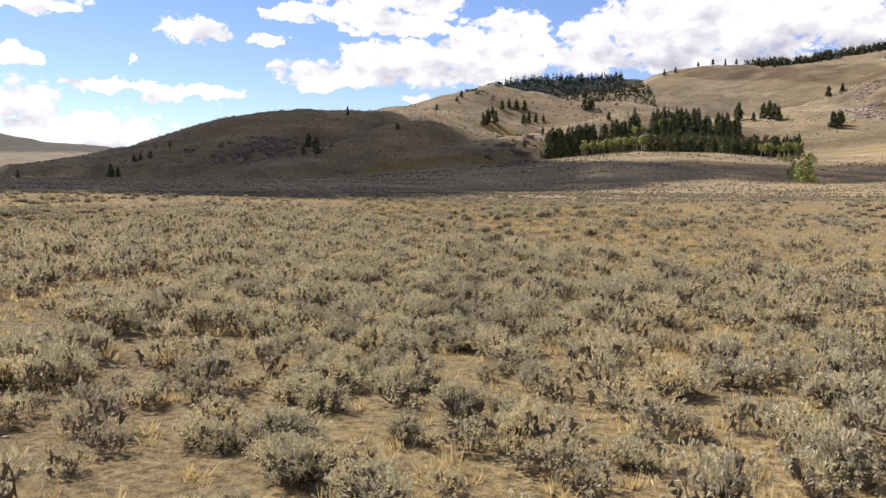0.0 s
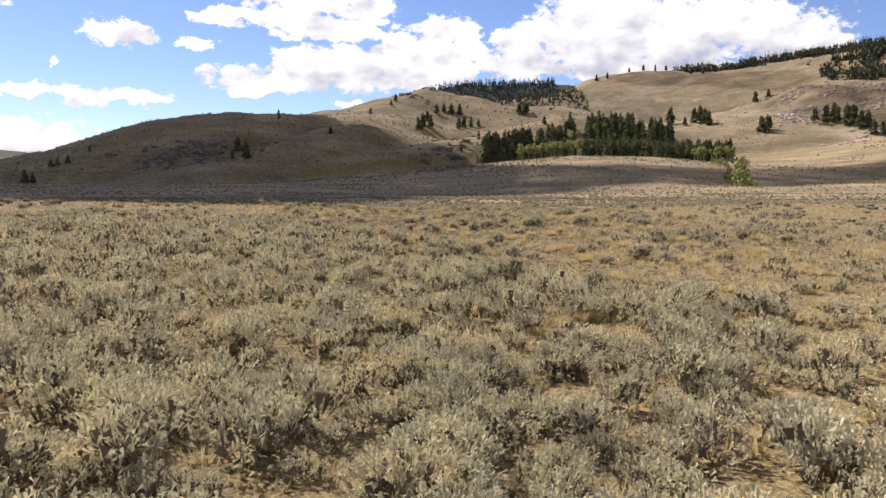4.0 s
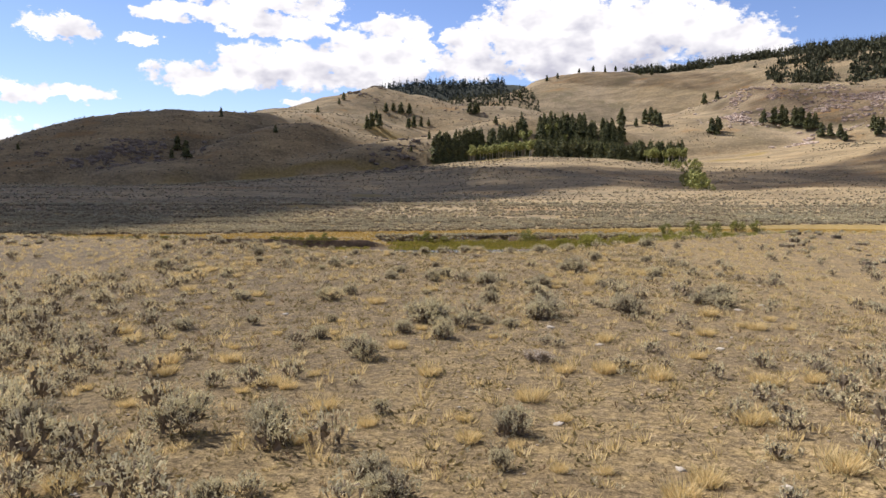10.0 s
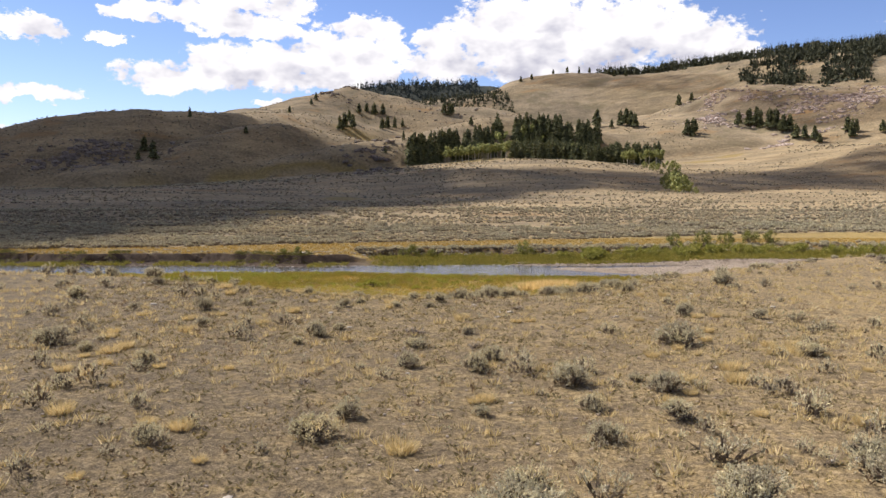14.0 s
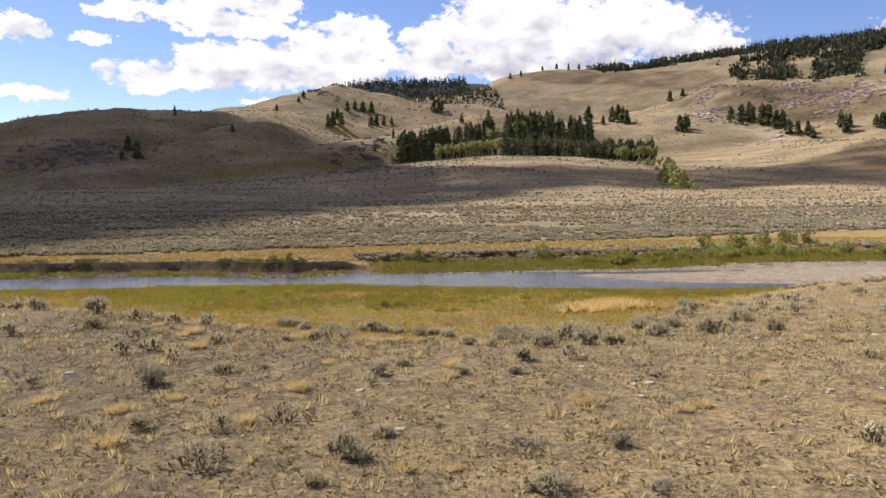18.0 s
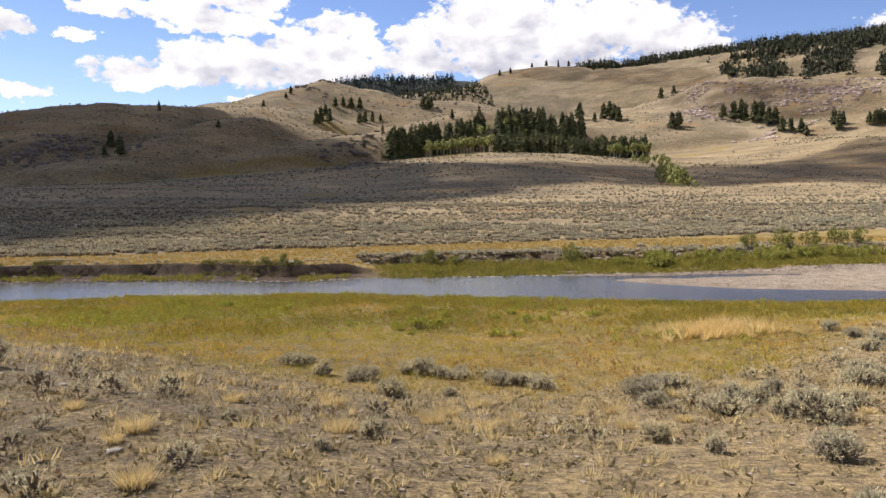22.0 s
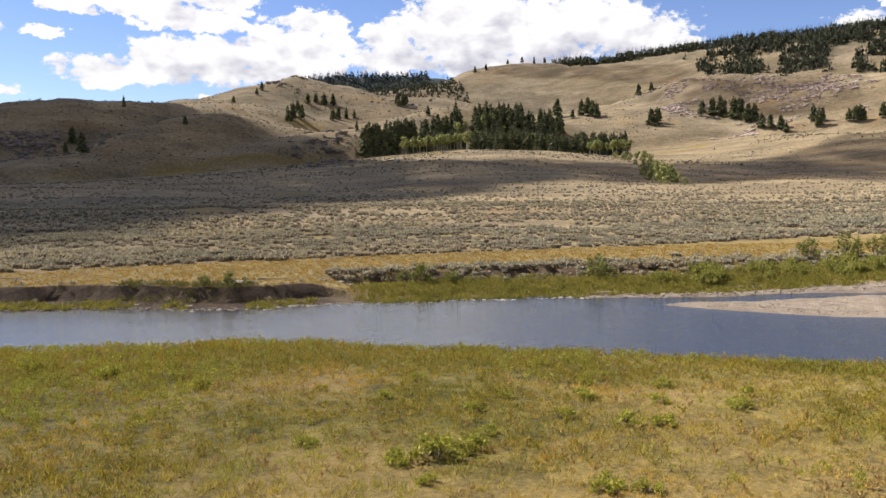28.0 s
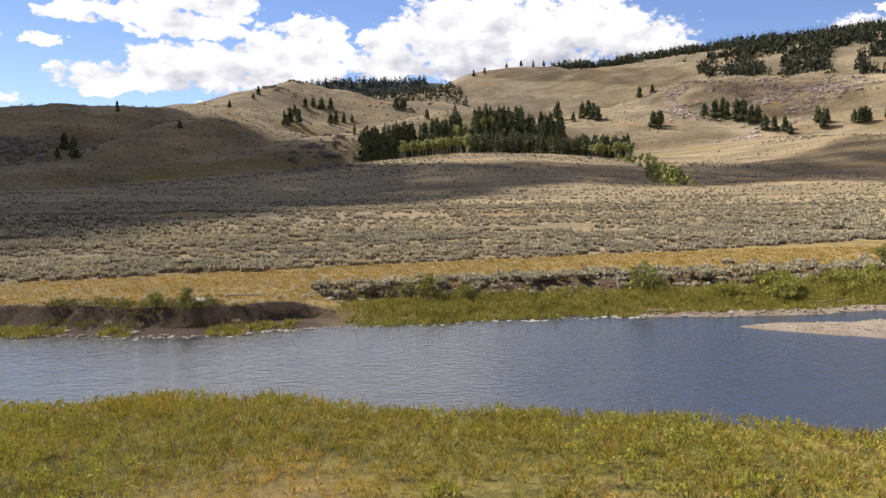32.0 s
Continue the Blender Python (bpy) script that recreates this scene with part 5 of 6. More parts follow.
cover_of("bank_herbs", [(v, q, np.zeros(len(q), int)) for v, q, _, _ in HERBS], hx2, hy2, 0.9 + 0.8 * r0.random(600), [M_BANK], 21, "low green plants on the far river bank", "plants")
n = 26000
fx = -60 + 150 * r0.random(n)
fy = far_line(fx) + 3.2 + 24 * r0.random(n)
ok = fy < np.interp(fx, STRIP_X, STRIP_Y)
cover_of("flood_meadow_grass", [tuft(410 + k, 5, 0.15, 0.9, 0.022) for k in range(5)], fx[ok], fy[ok], 0.7 + 0.7 * r0.random(ok.sum()), [M_FLOOD], 22, "orange autumn grass on the flood meadow", "grass")
# sage lining the top of the bank
n = 520
ex = 4 + 83 * r0.random(n)
ey = far_line(ex) + 8.4 + np.clip(0.07 * ex, 0.6, 5) + (0.7 + 0.03 * ex) * r0.normal(size=n)
cover_of("bank_sagebrush", MOUNDS, ex, ey, 0.6 + 0.7 * r0.random(n), [M_PLAINSAGE, M_TWIGSHADE], 23, "grey sagebrush lining the top of the bank", "shrubs")
n = 60
ex = -40 + 42 * r0.random(n)
ey = far_line(ex) + 3.6 + 0.8 * r0.normal(size=n)
cover_of("bank_edge_sagebrush", SIMPLE, ex, ey, 0.35 + 0.35 * r0.random(n), [M_SAGE, M_BARK], 24, "small sagebrush on the edge of the cut bank", "shrubs")

# green fringe hanging over the cut bank
n = 1900
ex = -44 + 47 * r0.random(n)
ey = far_line(ex) + 3.1 + 0.65 * r0.normal(size=n) + 1.0 * rough_noise(ex, ex * 0, 5, 2)
ok = rough_noise(ex, ey * 0.2, 4, 2) > 0.03
cover_of("bank_fringe", [(v, q, np.zeros(len(q), int)) for v, q, _, _ in HERBS], ex[ok], ey[ok], 0.3 + 0.75 * r0.random(ok.sum()) ** 1.6, [M_FRINGE], 27, "dark green plants overhanging the cut bank", "plants")
n = 700
ex = -42 + 46 * r0.random(n)
ey = far_line(ex) + 0.9 + 0.5 * r0.normal(size=n)
ok = (rough_noise(ex + 3, ey * 0.2, 5, 2) > 0.0) & (ey > far_line(ex) + 0.3)
cover_of("bank_foot_grass", [tuft(405 + k, 14, 0.28, 0.8, 0.02) for k in range(4)], ex[ok], ey[ok], 0.8 + 0.6 * r0.random(ok.sum()), [M_BANK], 28, "bright green grass at the foot of the cut bank", "grass")
PALES = [lump(425 + k, 1, 0.55) for k in range(5)]
n = 2600
cx = -42 + 75 * r0.random(n)
cx = cx[(rough_noise(cx, cx * 0, 5, 3) > 0.04) & (cx < 24)]
n = len(cx)
cy = far_line(cx) - 0.1 + 0.38 * r0.normal(size=n) - 0.9 * np.exp(-((cx + 4) / 5.0) ** 2) * r0.random(n)
cover_of("pale_shore_stones", PALES, cx, cy, 0.10 + 0.26 * r0.random(n) ** 2.2, [M_STONE], 29, "pale rounded stones scattered at the waterline", "cobbles", 0.02)
n = 420
cx = 2 + 60 * r0.random(n)
cy = far_line(cx) + 7.3 + 0.06 * cx + 0.8 * r0.normal(size=n)
cover_of("bank_rocks", PALES, cx, cy, 0.12 + 0.35 * r0.random(n) ** 2, [M_STONE], 34, "pale rocks along the top of the bank", "rocks", 0.02)
COBBLES = [lump(420 + k, 1, 0.55) for k in range(6)]
n = 2600
cx = -40 + 110 * r0.random(n)
cy = far_line(cx) + 0.35 + 0.45 * r0.normal(size=n)
cover_of("shore_cobbles", COBBLES, cx, cy, 0.07 + 0.24 * r0.random(n) ** 2.5, [M_COBBLE], 25, "grey and brown cobbles along the waterline", "cobbles", 0.02)
n = 5200
cx = 26 + 60 * r0.random(n)
cy = bar_line(cx) + 3.2 + (far_line(cx) - bar_line(cx) - 3) * r0.random(n)
cover_of("gravel_bar_stones", [lump(450 + k, 1, 0.55) for k in range(5)], cx, cy, 0.05 + 0.12 * r0.random(n) ** 2, [M_COBBLE], 26, "rounded pinkish stones of the gravel bar", "gravel", 0.02)

rock_meshes = [mesh_from("boulder", v, q, [M_STONE], smooth=True) for v, q, _ in (lump(440 + k, 4, 0.6) for k in range(4))]
for n, (x, y, s) in enumerate([(-2.8, 66.4, 0.9), (4.5, 69.5, 0.5), (-6.0, 63.6, 0.3), (-9.5, 64.8, 0.25), (3.3, 63.1, 0.2), (-1.5, 62.9, 0.3), (12.0, 63.1, 0.2), (27.5, 62.2, 0.25)]):
    ob = new("boulder", rock_meshes[n % 4])
    ob.matrix_world = Matrix.LocRotScale((x, y, max(height(x, y), WATER_Z) - 0.06 * s), Euler((0, 0, n * 2.1)), (s * 1.3, s, s * 0.8))
    tagged(ob, "pale grey boulder on the far river bank", "boulder", "boulders on the far bank")


def log_mesh(seed):
    """A bleached trunk one metre long, with a broken end and a stub of a branch."""
    r = np.random.default_rng(seed)
    bm = bmesh.new()
    rings = []
    for k in range(7):
        t = k / 6
        c = Vector((t - 0.5, 0.04 * math.sin(3 * t + seed), 0.05 + 0.01 * math.sin(5 * t)))
        rad = 0.055 * (1 - 0.45 * t)
        rings.append([bm.verts.new(c + Vector((0.02 * float(r.random()), rad * math.cos(a), rad * math.sin(a)))) for a in [i * math.pi / 4 for i in range(8)]])
    for a, b in zip(rings, rings[1:]):
        for i in range(8):
            bm.faces.new((a[i], a[(i + 1) % 8], b[(i + 1) % 8], b[i]))
    bm.faces.new(rings[0][::-1])
    bm.faces.new(rings[-1])
    stub = bmesh.ops.create_cone(bm, cap_ends=True, segments=6, radius1=0.02, radius2=0.008, depth=0.18)
    bmesh.ops.transform(bm, matrix=pose(0.1, 0.06, 0.10, -50, 20, 0), verts=stub["verts"])
    me = bpy.data.meshes.new("driftwood_log")
    bm.to_mesh(me)
    bm.free()
    me.materials.append(M_LOG)
    return me


log_meshes = [log_mesh(1), log_mesh(2)]
for n, (x, y, s, turn) in enumerate([(-12.9, 82.4, 1.6, 10), (-24.2, 71.6, 3.6, 4), (-19.5, 72.0, 1.8, -8), (-0.6, 68.6, 2.2, 3), (-5.6, 68.2, 1.4, 15), (35.0, 63.6, 3.0, 8), (24.0, 63.4, 2.4, -3), (-4.0, -53.5, 0.9, 35), (5.8, -60.0, 0.8, 20), (4.4, -56.0, 0.7, -30)]):
    ob = new("driftwood_log", log_meshes[n % 2])
    ob.matrix_world = Matrix.LocRotScale((x, y, height(x, y) + 0.01), Euler((0, 0, radians(turn))), (s, min(s, 2.0) * 0.8, min(s, 2.0) * 0.7))
    tagged(ob, "bleached grey driftwood log lying on the ground", "log", "driftwood logs")


def bush_mesh(seed, leaves, leaf, wide, tall, mat):
    fv, fq, sv, sq = shrub_parts(seed, leaves, leaf, 18, wide, tall, 0, 0.14, inner=7)
    return [("foliage", mesh_from("foliage", fv, fq, [mat])), ("woody_stem", mesh_from("woody_stem", sv, sq, [M_BARK]))]


willows = [bush_mesh(460 + k, 1000, 0.026, 0.5, 0.85, M_WILLOW) for k in range(4)]
shoots = [bush_mesh(466 + k, 500, 0.036, 0.55, 0.6, M_SHOOT) for k in range(4)]
for n, (x, y, s) in enumerate([(10.6, 69.0, 1.9), (13.0, 68.4, 1.3), (9.3, 69.4, 1.2), (25.0, 68.4, 2.2), (-3.6, 65.6, 1.2), (-5.2, 65.7, 1.0), (47.0, 72.6, 2.2), (51.5, 73.3, 2.6), (55.0, 73.6, 2.3), (59.0, 74.6, 2.6), (62.5, 75.2, 2.4)]):
    thing("willow_bush", willows[n % 4], (x, y, height(x, y) - 0.05), n * 1.7, s, "rounded dark green willow bush on the river bank", "bush", "willows on the bank", 0.9)
for n in range(80):
    x = 29 + 47 * float(r0.random())
    y = float(far_line(np.array(x))) + 3.5 + 6.0 * float(r0.random()) * min(1, (x - 24) / 20)
    thing("young_willow", shoots[n % 4], (x, y, height(x, y) - 0.05), n * 1.1, 1.0 + 0.9 * float(r0.random()), "low yellow-green willow shoot among bank grass", "bush", "young willows on the bank", 1.0)


# ---- unseen cumulus overhead, added so that its shade lies on the hills ----
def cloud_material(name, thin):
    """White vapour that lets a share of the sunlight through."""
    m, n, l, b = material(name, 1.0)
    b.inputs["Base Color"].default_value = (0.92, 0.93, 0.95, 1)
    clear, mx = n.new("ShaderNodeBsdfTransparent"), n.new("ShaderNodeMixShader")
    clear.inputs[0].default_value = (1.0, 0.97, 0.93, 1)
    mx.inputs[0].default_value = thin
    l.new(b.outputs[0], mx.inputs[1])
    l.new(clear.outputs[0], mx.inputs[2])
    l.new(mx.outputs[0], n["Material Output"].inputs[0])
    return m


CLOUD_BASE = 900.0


def unseen_shade_cloud(puffs, mat, label):
    """An unseen flat-based cloud of billows, placed for its shade; each puff is given by the ground it shades along the
    sun's rays: x, y, radius.
    """
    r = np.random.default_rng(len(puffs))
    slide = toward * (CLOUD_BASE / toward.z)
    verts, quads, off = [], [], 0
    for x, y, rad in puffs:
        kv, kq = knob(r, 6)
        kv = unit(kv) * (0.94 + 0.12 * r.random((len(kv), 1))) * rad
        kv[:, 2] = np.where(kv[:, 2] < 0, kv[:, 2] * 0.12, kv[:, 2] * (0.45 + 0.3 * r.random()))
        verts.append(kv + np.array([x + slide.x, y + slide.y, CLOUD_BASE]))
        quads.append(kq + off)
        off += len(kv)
    tagged(new("unseen_shade_cloud", mesh_from("unseen_shade_cloud", np.vstack(verts), np.vstack(quads), [mat], smooth=True)), label, "cloud")


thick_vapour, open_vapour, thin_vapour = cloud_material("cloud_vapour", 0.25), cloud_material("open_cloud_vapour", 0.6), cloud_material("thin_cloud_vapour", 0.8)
unseen_shade_cloud([(-84, 114, 45), (-66, 150, 45), (-48, 186, 45), (-30, 222, 45), (-10, 258, 45), (12, 296, 45), (36, 338, 45), (75, 408, 66), (-150, 180, 88), (-310, 180, 150), (-130, 320, 110), (-60, 340, 75), (-260, 380, 150),
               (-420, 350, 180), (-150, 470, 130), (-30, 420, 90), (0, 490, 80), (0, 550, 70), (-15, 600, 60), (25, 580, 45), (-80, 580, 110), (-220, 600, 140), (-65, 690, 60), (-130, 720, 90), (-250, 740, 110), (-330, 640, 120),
               (-115, 810, 50), (-165, 860, 80), (-260, 860, 90), (-400, 780, 140), (-205, 610, 70), (-200, 550, 80)], thick_vapour, "broad cumulus out of view, added to shade the left hills")
unseen_shade_cloud([(130, 405, 52), (172, 398, 46), (205, 410, 52), (252, 420, 60), (300, 412, 62), (345, 425, 70), (392, 440, 74), (440, 460, 70), (280, 440, 50), (160, 425, 40)], open_vapour, "long ragged cumulus out of view, added to shade the bench")
unseen_shade_cloud([(500, 1110, 50), (545, 1080, 55), (590, 1040, 50), (460, 1140, 40), (620, 1000, 50), (510, 770, 55), (530, 720, 60), (560, 690, 55), (600, 760, 70)], thin_vapour, "small thin cumulus out of view, added to shade the ridge")


# ---- trees ----
def fir_parts(seed, slim, tiers=13, per=9, lift=0.045, taper=0.8):
    """A conifer one metre tall: tapered trunk, whorls of drooping boughs with gaps."""
    r = np.random.default_rng(seed)
    c, al, ac = [], [], []
    for t in range(tiers):
        f = t / (tiers - 1)
        zc = 0.10 + 0.88 * f
        reach = slim * (1 - f) ** taper * (0.75 + 0.5 * r.random()) + 0.012
        for k in range(max(3, int(per * (1 - 0.6 * f)))):
            a = r.random() * 2 * np.pi
            if r.random() < 0.10:
                continue
            out = np.array([np.cos(a), np.sin(a), 0])
            rr = reach * (0.55 + 0.6 * r.random())
            mid = out * rr * 0.55 + np.array([0, 0, zc - 0.12 * rr + 0.03 * r.normal()])
            c.append(mid)
            al.append(out * rr * 0.55 + np.array([0, 0, -0.22 * rr]))
            ac.append(np.array([-np.sin(a), np.cos(a), 0.25 * r.normal()]) * (rr * 0.42 + 0.012))
            c.append(mid + np.array([0, 0, 0.012]))
            al.append(np.array([0, 0, lift + 0.02 * r.random()]))
            ac.append(out * rr * 0.45)
    fv, fq = quads_of(np.array(c), np.array(al), np.array(ac))
    return fv, fq


def trunk_mesh(name, seed, tall, radius, mat, limbs=0):
    r = np.random.default_rng(seed)
    bm = bmesh.new()
    rings = []
    for k in range(5):
        t = k / 4
        cx, cy = 0.012 * math.sin(2.2 * t + seed), 0.012 * math.sin(3.1 * t)
        rings.append([bm.verts.new((cx + radius * (1 - 0.8 * t) * math.cos(a), cy + radius * (1 - 0.8 * t) * math.sin(a), tall * t - 0.03)) for a in [i * math.pi / 3 for i in range(6)]])
    for a, b in zip(rings, rings[1:]):
        for i in range(6):
            bm.faces.new((a[i], a[(i + 1) % 6], b[(i + 1) % 6], b[i]))
    for k in range(limbs):
        z = tall * (0.45 + 0.5 * k / limbs)
        m = Matrix.Translation((0, 0, z)) @ Euler((0.9, 0, float(r.random()) * 6.3)).to_matrix().to_4x4() @ Matrix.Translation((0, 0, 0.08))
        bmesh.ops.create_cone(bm, cap_ends=False, segments=4, radius1=radius * 0.4, radius2=radius * 0.12, depth=0.17, matrix=m)
    me = bpy.data.meshes.new(name)
    bm.to_mesh(me)
    bm.free()
    me.materials.append(mat)
    return me


firs = []
for k in range(7):
    fv, fq = fir_parts(500 + k, 0.19 + 0.03 * (k % 4), 17, 16, 0.04, 0.5)
    firs.append([("trunk", trunk_mesh("trunk", k, 0.95, 0.016, M_FIRBARK)), ("crown", mesh_from("crown", fv, fq, [M_FIR]))])
pines = []
for k in range(4):
    fv, fq = fir_parts(540 + k, 0.26, 16, 20, 0.05, 0.36)
    fv[:, 2] = 0.12 + fv[:, 2] * 0.88
    pines.append([("trunk", trunk_mesh("trunk", k, 0.9, 0.022, M_FIRBARK)), ("crown", mesh_from("crown", fv, fq, [M_FIR]))])
def leafy_parts(seed, leaves, hearts, reach, leaf):
    """A broadleaf crown for a tree one metre tall: leaves in shells round several hearts."""
    r = np.random.default_rng(seed)
    hearts = np.array(hearts) + r.normal(size=(len(hearts), 3)) * 0.02
    d = unit(r.normal(size=(leaves, 3)))
    c = hearts[r.integers(0, len(hearts), leaves)] + d * (0.55 + 0.5 * r.random((leaves, 1))) * reach
    g = unit(np.cross(d, r.normal(size=d.shape)))
    return quads_of(c, g * leaf, np.cross(d, g) * leaf * 0.8)


aspens, thickets = [], []
for k in range(5):
    fv, fq = leafy_parts(560 + k, 260, [(0, 0, 0.70), (0.07, 0.03, 0.82), (-0.08, 0.02, 0.62), (0.02, -0.08, 0.55), (-0.04, 0.07, 0.76), (0.08, -0.05, 0.62)], 0.15, 0.042)
    aspens.append([("trunk", trunk_mesh("trunk", 30 + k, 0.85, 0.016, M_PALEBARK, 5)), ("crown", mesh_from("crown", fv, fq, [M_ASPEN]))])
    fv, fq = leafy_parts(580 + k, 330, [(0, 0, 0.75), (0.14, 0.05, 0.6), (-0.15, 0.04, 0.5), (0.04, -0.16, 0.42), (-0.08, 0.14, 0.62), (0.17, -0.1, 0.34), (-0.16, -0.1, 0.28)], 0.19, 0.05)
    thickets.append([("trunk", trunk_mesh("trunk", 40 + k, 0.7, 0.018, M_PALEBARK, 5)), ("crown", mesh_from("crown", fv, fq, [M_ASPEN]))])


def tree(name, kinds, n, x, y, tall, label, group):
    thing(name, kinds[n % len(kinds)], (x, y, height(x, y) - 0.25), (n * 2.4) % 6.28, tall, label, "tree", group)


HILL_TREES = [(-125, 724, 8.1), (-150, 655, 11.4), (-136, 621, 12.8), (-152, 642, 7.3), (-69, 654, 6.2), (10, 829, 13), (15, 838, 15.3), (24, 847, 14.2), (21, 874, 11), (34, 940, 10.2), (52, 940, 12.3), (62, 937, 12.3), (43, 946, 9.6), (58, 883, 11.1), (65, 901, 12.4), (74, 907, 11.3), (83, 907, 7.8), (135, 931, 12), (141, 928, 13), (145, 934, 10.9), (207, 1132, 11.6), (240, 1150, 11.5), (-17, 955, 8.3), (-43, 853, 7.1), (-22, 937, 6.7)]
SLOPE_TREES = [(63, 670, 7.5), (44, 621, 4.5), (127, 697, 7.2), (283, 808, 17.8), (292, 787, 8.3), (305, 796, 14.3), (308, 787, 16.8), (311, 781, 15.1), (313, 775, 13.4), (347, 724, 13.6), (351, 721, 15.7), (356, 727, 12.5), (411, 745, 13), (424, 748, 15.8), (429, 742, 17.9), (430, 736, 15.7), (433, 724, 17.7), (436, 718, 17.7), (437, 706, 16.1), (442, 703, 15), (436, 682, 12.5), (440, 674, 11.5), (445, 666, 12.6), (445, 658, 9)]
CREST_TREES = [(474, 661, 12.3), (470, 648, 14.4), (478, 654, 11.2), (493, 638, 10.2), (496, 634, 12.3), (500, 633, 12.3), (503, 632, 10.2), (516, 625, 12.5), (416, 901, 12.3), (432, 901, 9.8), (-305, 640, 6.6), (-300, 642, 7), (-292, 644, 6.6), (-282, 666, 5), (-296, 573, 11), (-301, 597, 8.3), (-382, 587, 6.5), (302, 1243, 10.9), (318, 1237, 10.8), (359, 1258, 9.2), (378, 1243, 11.2), (393, 1228, 12.7), (413, 1237, 10.9), (434, 1180, 10.4), (448, 1168, 10.5)]
for n, (x, y, h) in enumerate(HILL_TREES + SLOPE_TREES + CREST_TREES):
    tree("pine_tree", pines if n % 5 else firs, n, x, y, h * (1.15 if y < 1100 else 0.9), "dark green conifer standing alone on the dry hillside", "conifers on the hills")

# the grove on the bench: dark firs with a fringe of aspens
rg = np.random.default_rng(12)
count = 0
while count < 400:
    x, back = (62 + 210 * float(rg.random()) if count % 5 < 3 else 146 + 70 * float(rg.random())), float(rg.random())
    front = float(np.interp(x, [62, 85, 100, 140, 150, 215, 270], [616, 622, 634, 632, 604, 600, 612]))
    deep = float(np.interp(x, [66, 85, 105, 130, 150, 175, 200, 215, 230, 250, 272], [8, 14, 16, 36, 98, 112, 125, 118, 22, 14, 8]))
    y = front + deep * back
    x = x * (y + 35) / (front + 35)
    tree("fir_tree", firs, count, x, y, (12.0 + 4.5 * float(rg.random())) * (1.18 if back > 0.5 else 1.0), "tall dark green fir in the dense grove", "firs of the grove")
    count += 1
for n in range(56):
    if n < 36:
        x, y = 92 + 50 * float(rg.random()), 612 + 14 * float(rg.random())
    else:
        x, y = 236 + 36 * float(rg.random()), 590 + 18 * float(rg.random())
    tree("aspen_tree", aspens, n, x, y, 10.5 + 4 * float(rg.random()), "slender pale-trunked aspen with yellow-green leaves at the grove", "aspens of the grove")
for n in range(24):
    x, y = 140 + 90 * float(rg.random()), 622 + 70 * float(rg.random())
    tree("poplar_tree", aspens, n, x, y, 13 + 4 * float(rg.random()), "tall light green broadleaf tree inside the grove", "poplars of the grove")
for n, (x, y, h) in enumerate([(214, 499, 5.3), (213, 485, 5.5), (218, 486, 5.9), (222, 486, 5.9), (232, 497, 6.4), (238, 499, 6), (225, 509, 5.4), (237, 515, 6.2), (244, 520, 7), (176, 377, 6.9), (171, 359, 8.3), (168, 347, 9.7), (165, 336, 9.9), (166, 332, 9.3), (168, 333, 7.8), (164, 319, 5), (164, 314, 3.4), (179, 365, 9.6), (187, 394, 7.2), (182, 378, 8.7), (178, 358, 8.3), (197, 423, 5.1), (207, 436, 5.3), (204, 422, 6.4), (212, 454, 4.8), (220, 463, 4.9), (209, 459, 3.5)]):
    tree("creek_aspen", aspens if n % 4 == 3 else thickets, n, x, y, h * 1.15, "green aspen in the line along the creek", "aspens along the creek")

# far woods
WOODS = []
for k in range(4):
    fv, fq = fir_parts(600 + k, 0.32, 4, 4, 0.17)
    WOODS.append((fv, fq, np.zeros(len(fq), int)))
n = 1500
t = rg.random(n)
wx = 440 + 460 * t
wy = np.interp(wx, [374, 427, 512, 624, 697, 764, 865, 1000], [1280, 1265, 1240, 1195, 1155, 1115, 1045, 930]) - 45 + 75 * rg.random(n) - 90 * t * rg.random(n)
ok = rough_noise(wx, wy, 40, 2) > -0.12
cover_of("ridge_woods", WOODS, wx[ok], wy[ok], 9 + 9 * rg.random(ok.sum()), [M_WOODS], 30, "dark conifers along the crest of the high hill", "woods", 0.3)
n = 4400
wx = 560 + 330 * rg.random(n)
wy = 760 + 330 * rg.random(n)
ok = (wy > np.interp(wx, [560, 620, 700, 800, 900], [985, 900, 800, 720, 640])) & (rough_noise(wx, wy, 30, 3) > -0.03)
cover_of("hillside_woods", WOODS, wx[ok], wy[ok], 9 + 9 * rg.random(ok.sum()), [M_WOODS], 31, "dark conifer woods on the upper hillside", "woods", 0.3)
n = 1500
wx = -60 + 520 * rg.random(n)
wy = 2080 + 480 * rg.random(n)
cover_of("mountain_forest", WOODS, wx, wy, 14 + 15 * rg.random(n) ** 2, [M_HAZEFIR], 32, "dark forest covering the far mountain", "forest", 0.5)
n = 420
wx = 70 + 190 * rg.random(n)
wy = 1060 + 150 * rg.random(n)
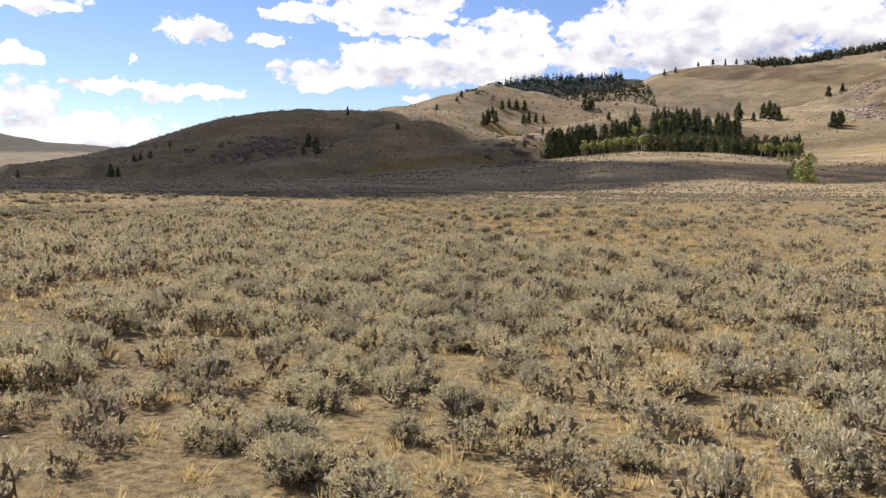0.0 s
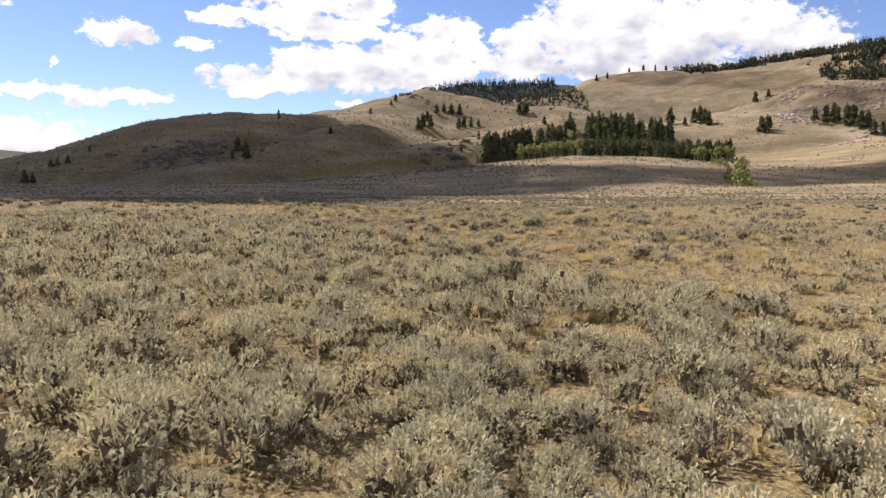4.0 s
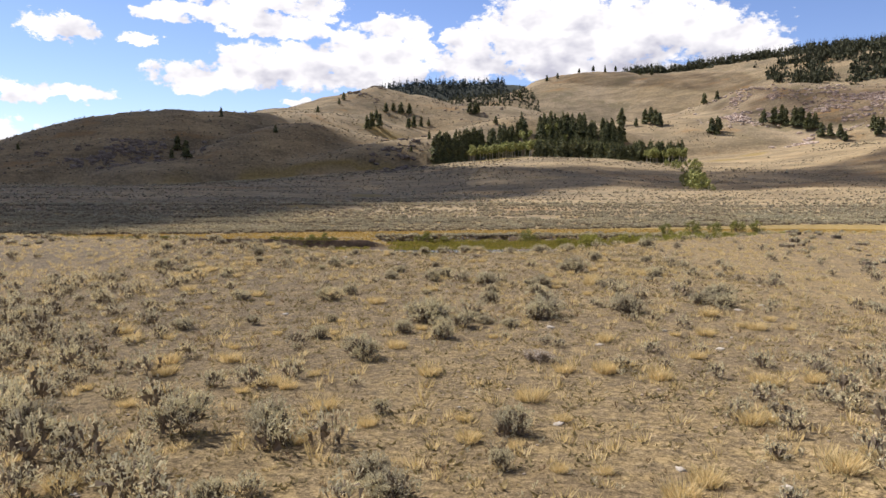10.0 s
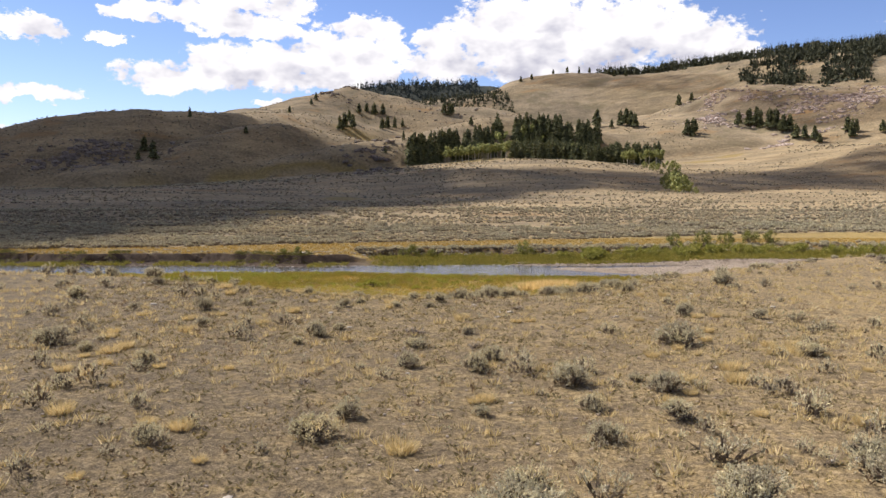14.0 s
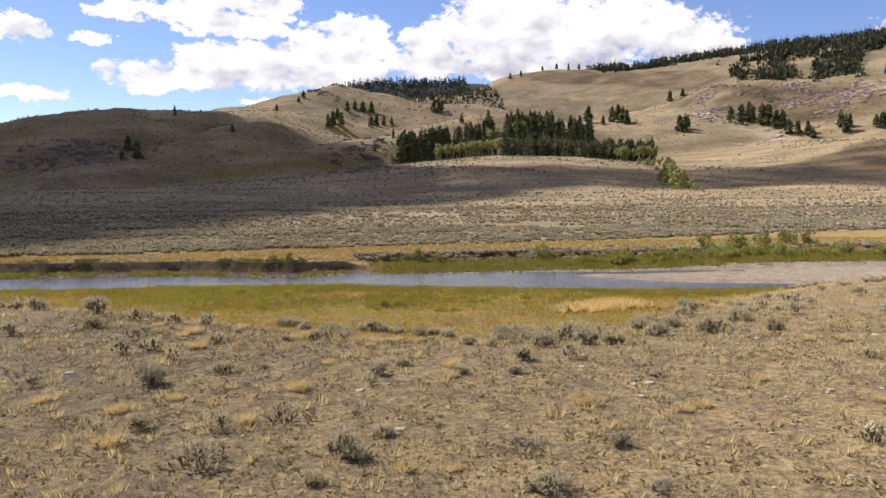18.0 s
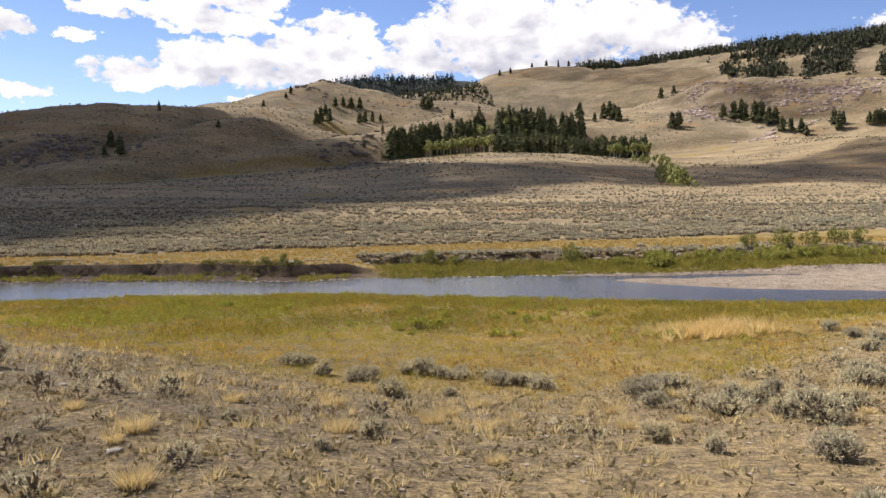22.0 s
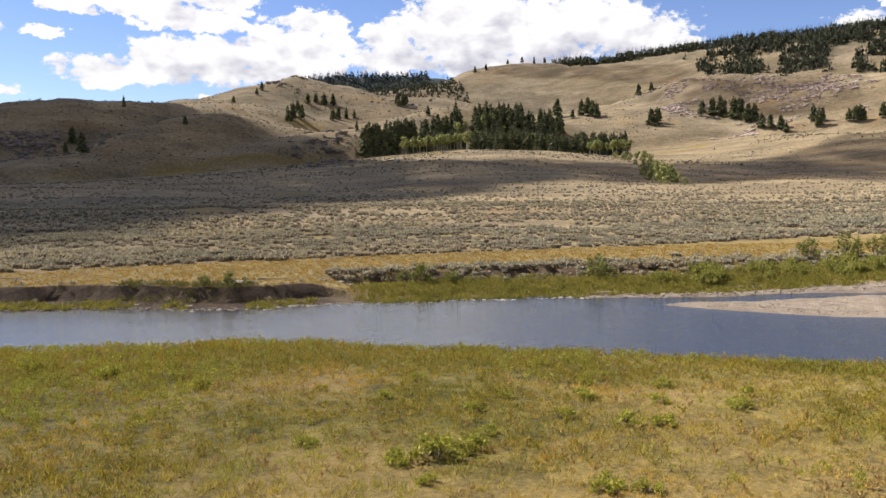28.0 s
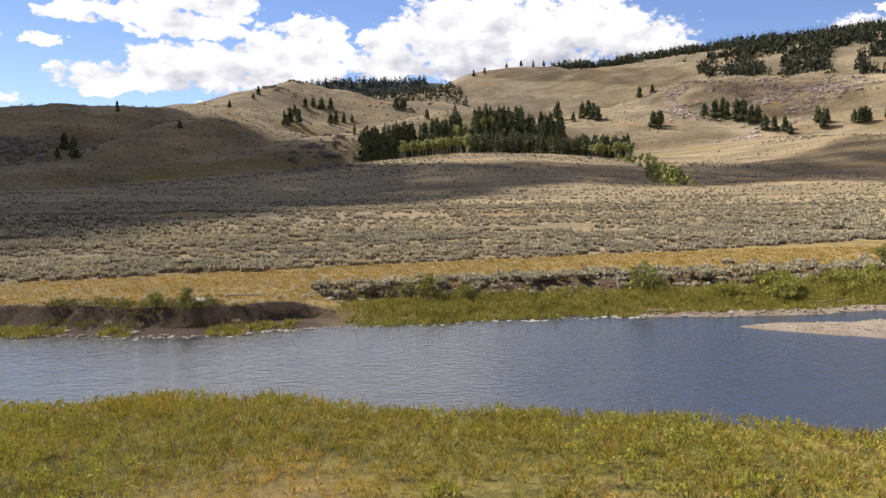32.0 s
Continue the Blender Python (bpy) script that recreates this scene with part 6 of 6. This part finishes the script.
cover_of("saddle_woods", WOODS, wx, wy, 6 + 7 * rg.random(n), [M_WOODS], 33, "conifers filling the saddle between hills", "woods", 0.3)

# outcrops and scattered rocks on the hills
CRAGS = [lump(640 + k, 2, 0.5) for k in range(6)]
for cx0, cy0, wide, deep, count, label in ((-204, 646, 53, 19, 840, "grey rocks on the left hill's shelf"),
                                          (32, 625, 19, 90, 440, 'rocky top of the knob by the grove'),
                                          (10, 994, 22, 30, 120, 'rocky crest of the pointed hill'),
                                          (145, 910, 33, 90, 160, 'grey rocks above the grove'),
                                          (437, 829, 40, 60, 1200, 'pinkish grey outcrop on the rocky hill'),
                                          (401, 775, 28, 26, 800, 'pale ledges below the rocky hill'),
                                          (436, 679, 28, 8, 400, "broken rock along the hill's foot"),
                                          (520, 739, 48, 48, 1300, 'broken grey rock on the hill shoulder'),
                                          (311, 473, 43, 46, 60, 'scattered boulders on the bench slope')):
    n = count
    wx, wy = cx0 + wide * rg.normal(size=n) * 0.6, cy0 + deep * rg.normal(size=n) * 0.6
    ok = rough_noise(wx, wy, 22, 3) > -0.05
    cover_of("rock_outcrop", CRAGS, wx[ok], wy[ok], (1.1 + 4.6 * rg.random(ok.sum()) ** 2.6) * (0.4 if cy0 < 500 else 1.0), [M_OUTCROP if cx0 > 200 else M_DARKROCK], 40, label, "rocks", 0.35)
n = 170
wx, wy = 86 + 9 * rg.normal(size=n), 116 + 6 * rg.normal(size=n)
cover_of("tall_sage_thicket", MOUNDS, wx, wy, 1.3 + 0.9 * rg.random(n), [M_PLAINSAGE, M_TWIGSHADE], 41, "tall grey sage thicket on the plain", "shrubs")
# low brush dotting the hillsides
n = 17000
wx = -480 + 1180 * rg.random(n)
wy = 430 + 560 * rg.random(n) ** 0.9
ok = (rough_noise(wx, wy, 45, 4, 0.6) + 0.0004 * (150 - wx) > 0.0) & (swale(wx, wy) < 0.3)
cover_of("hillside_brush", TINY, wx[ok], wy[ok], 1.0 + 1.3 * rg.random(ok.sum()), [M_PLAINSAGE, M_TWIGSHADE], 42, "sparse grey brush dotting the hillsides", "shrubs")
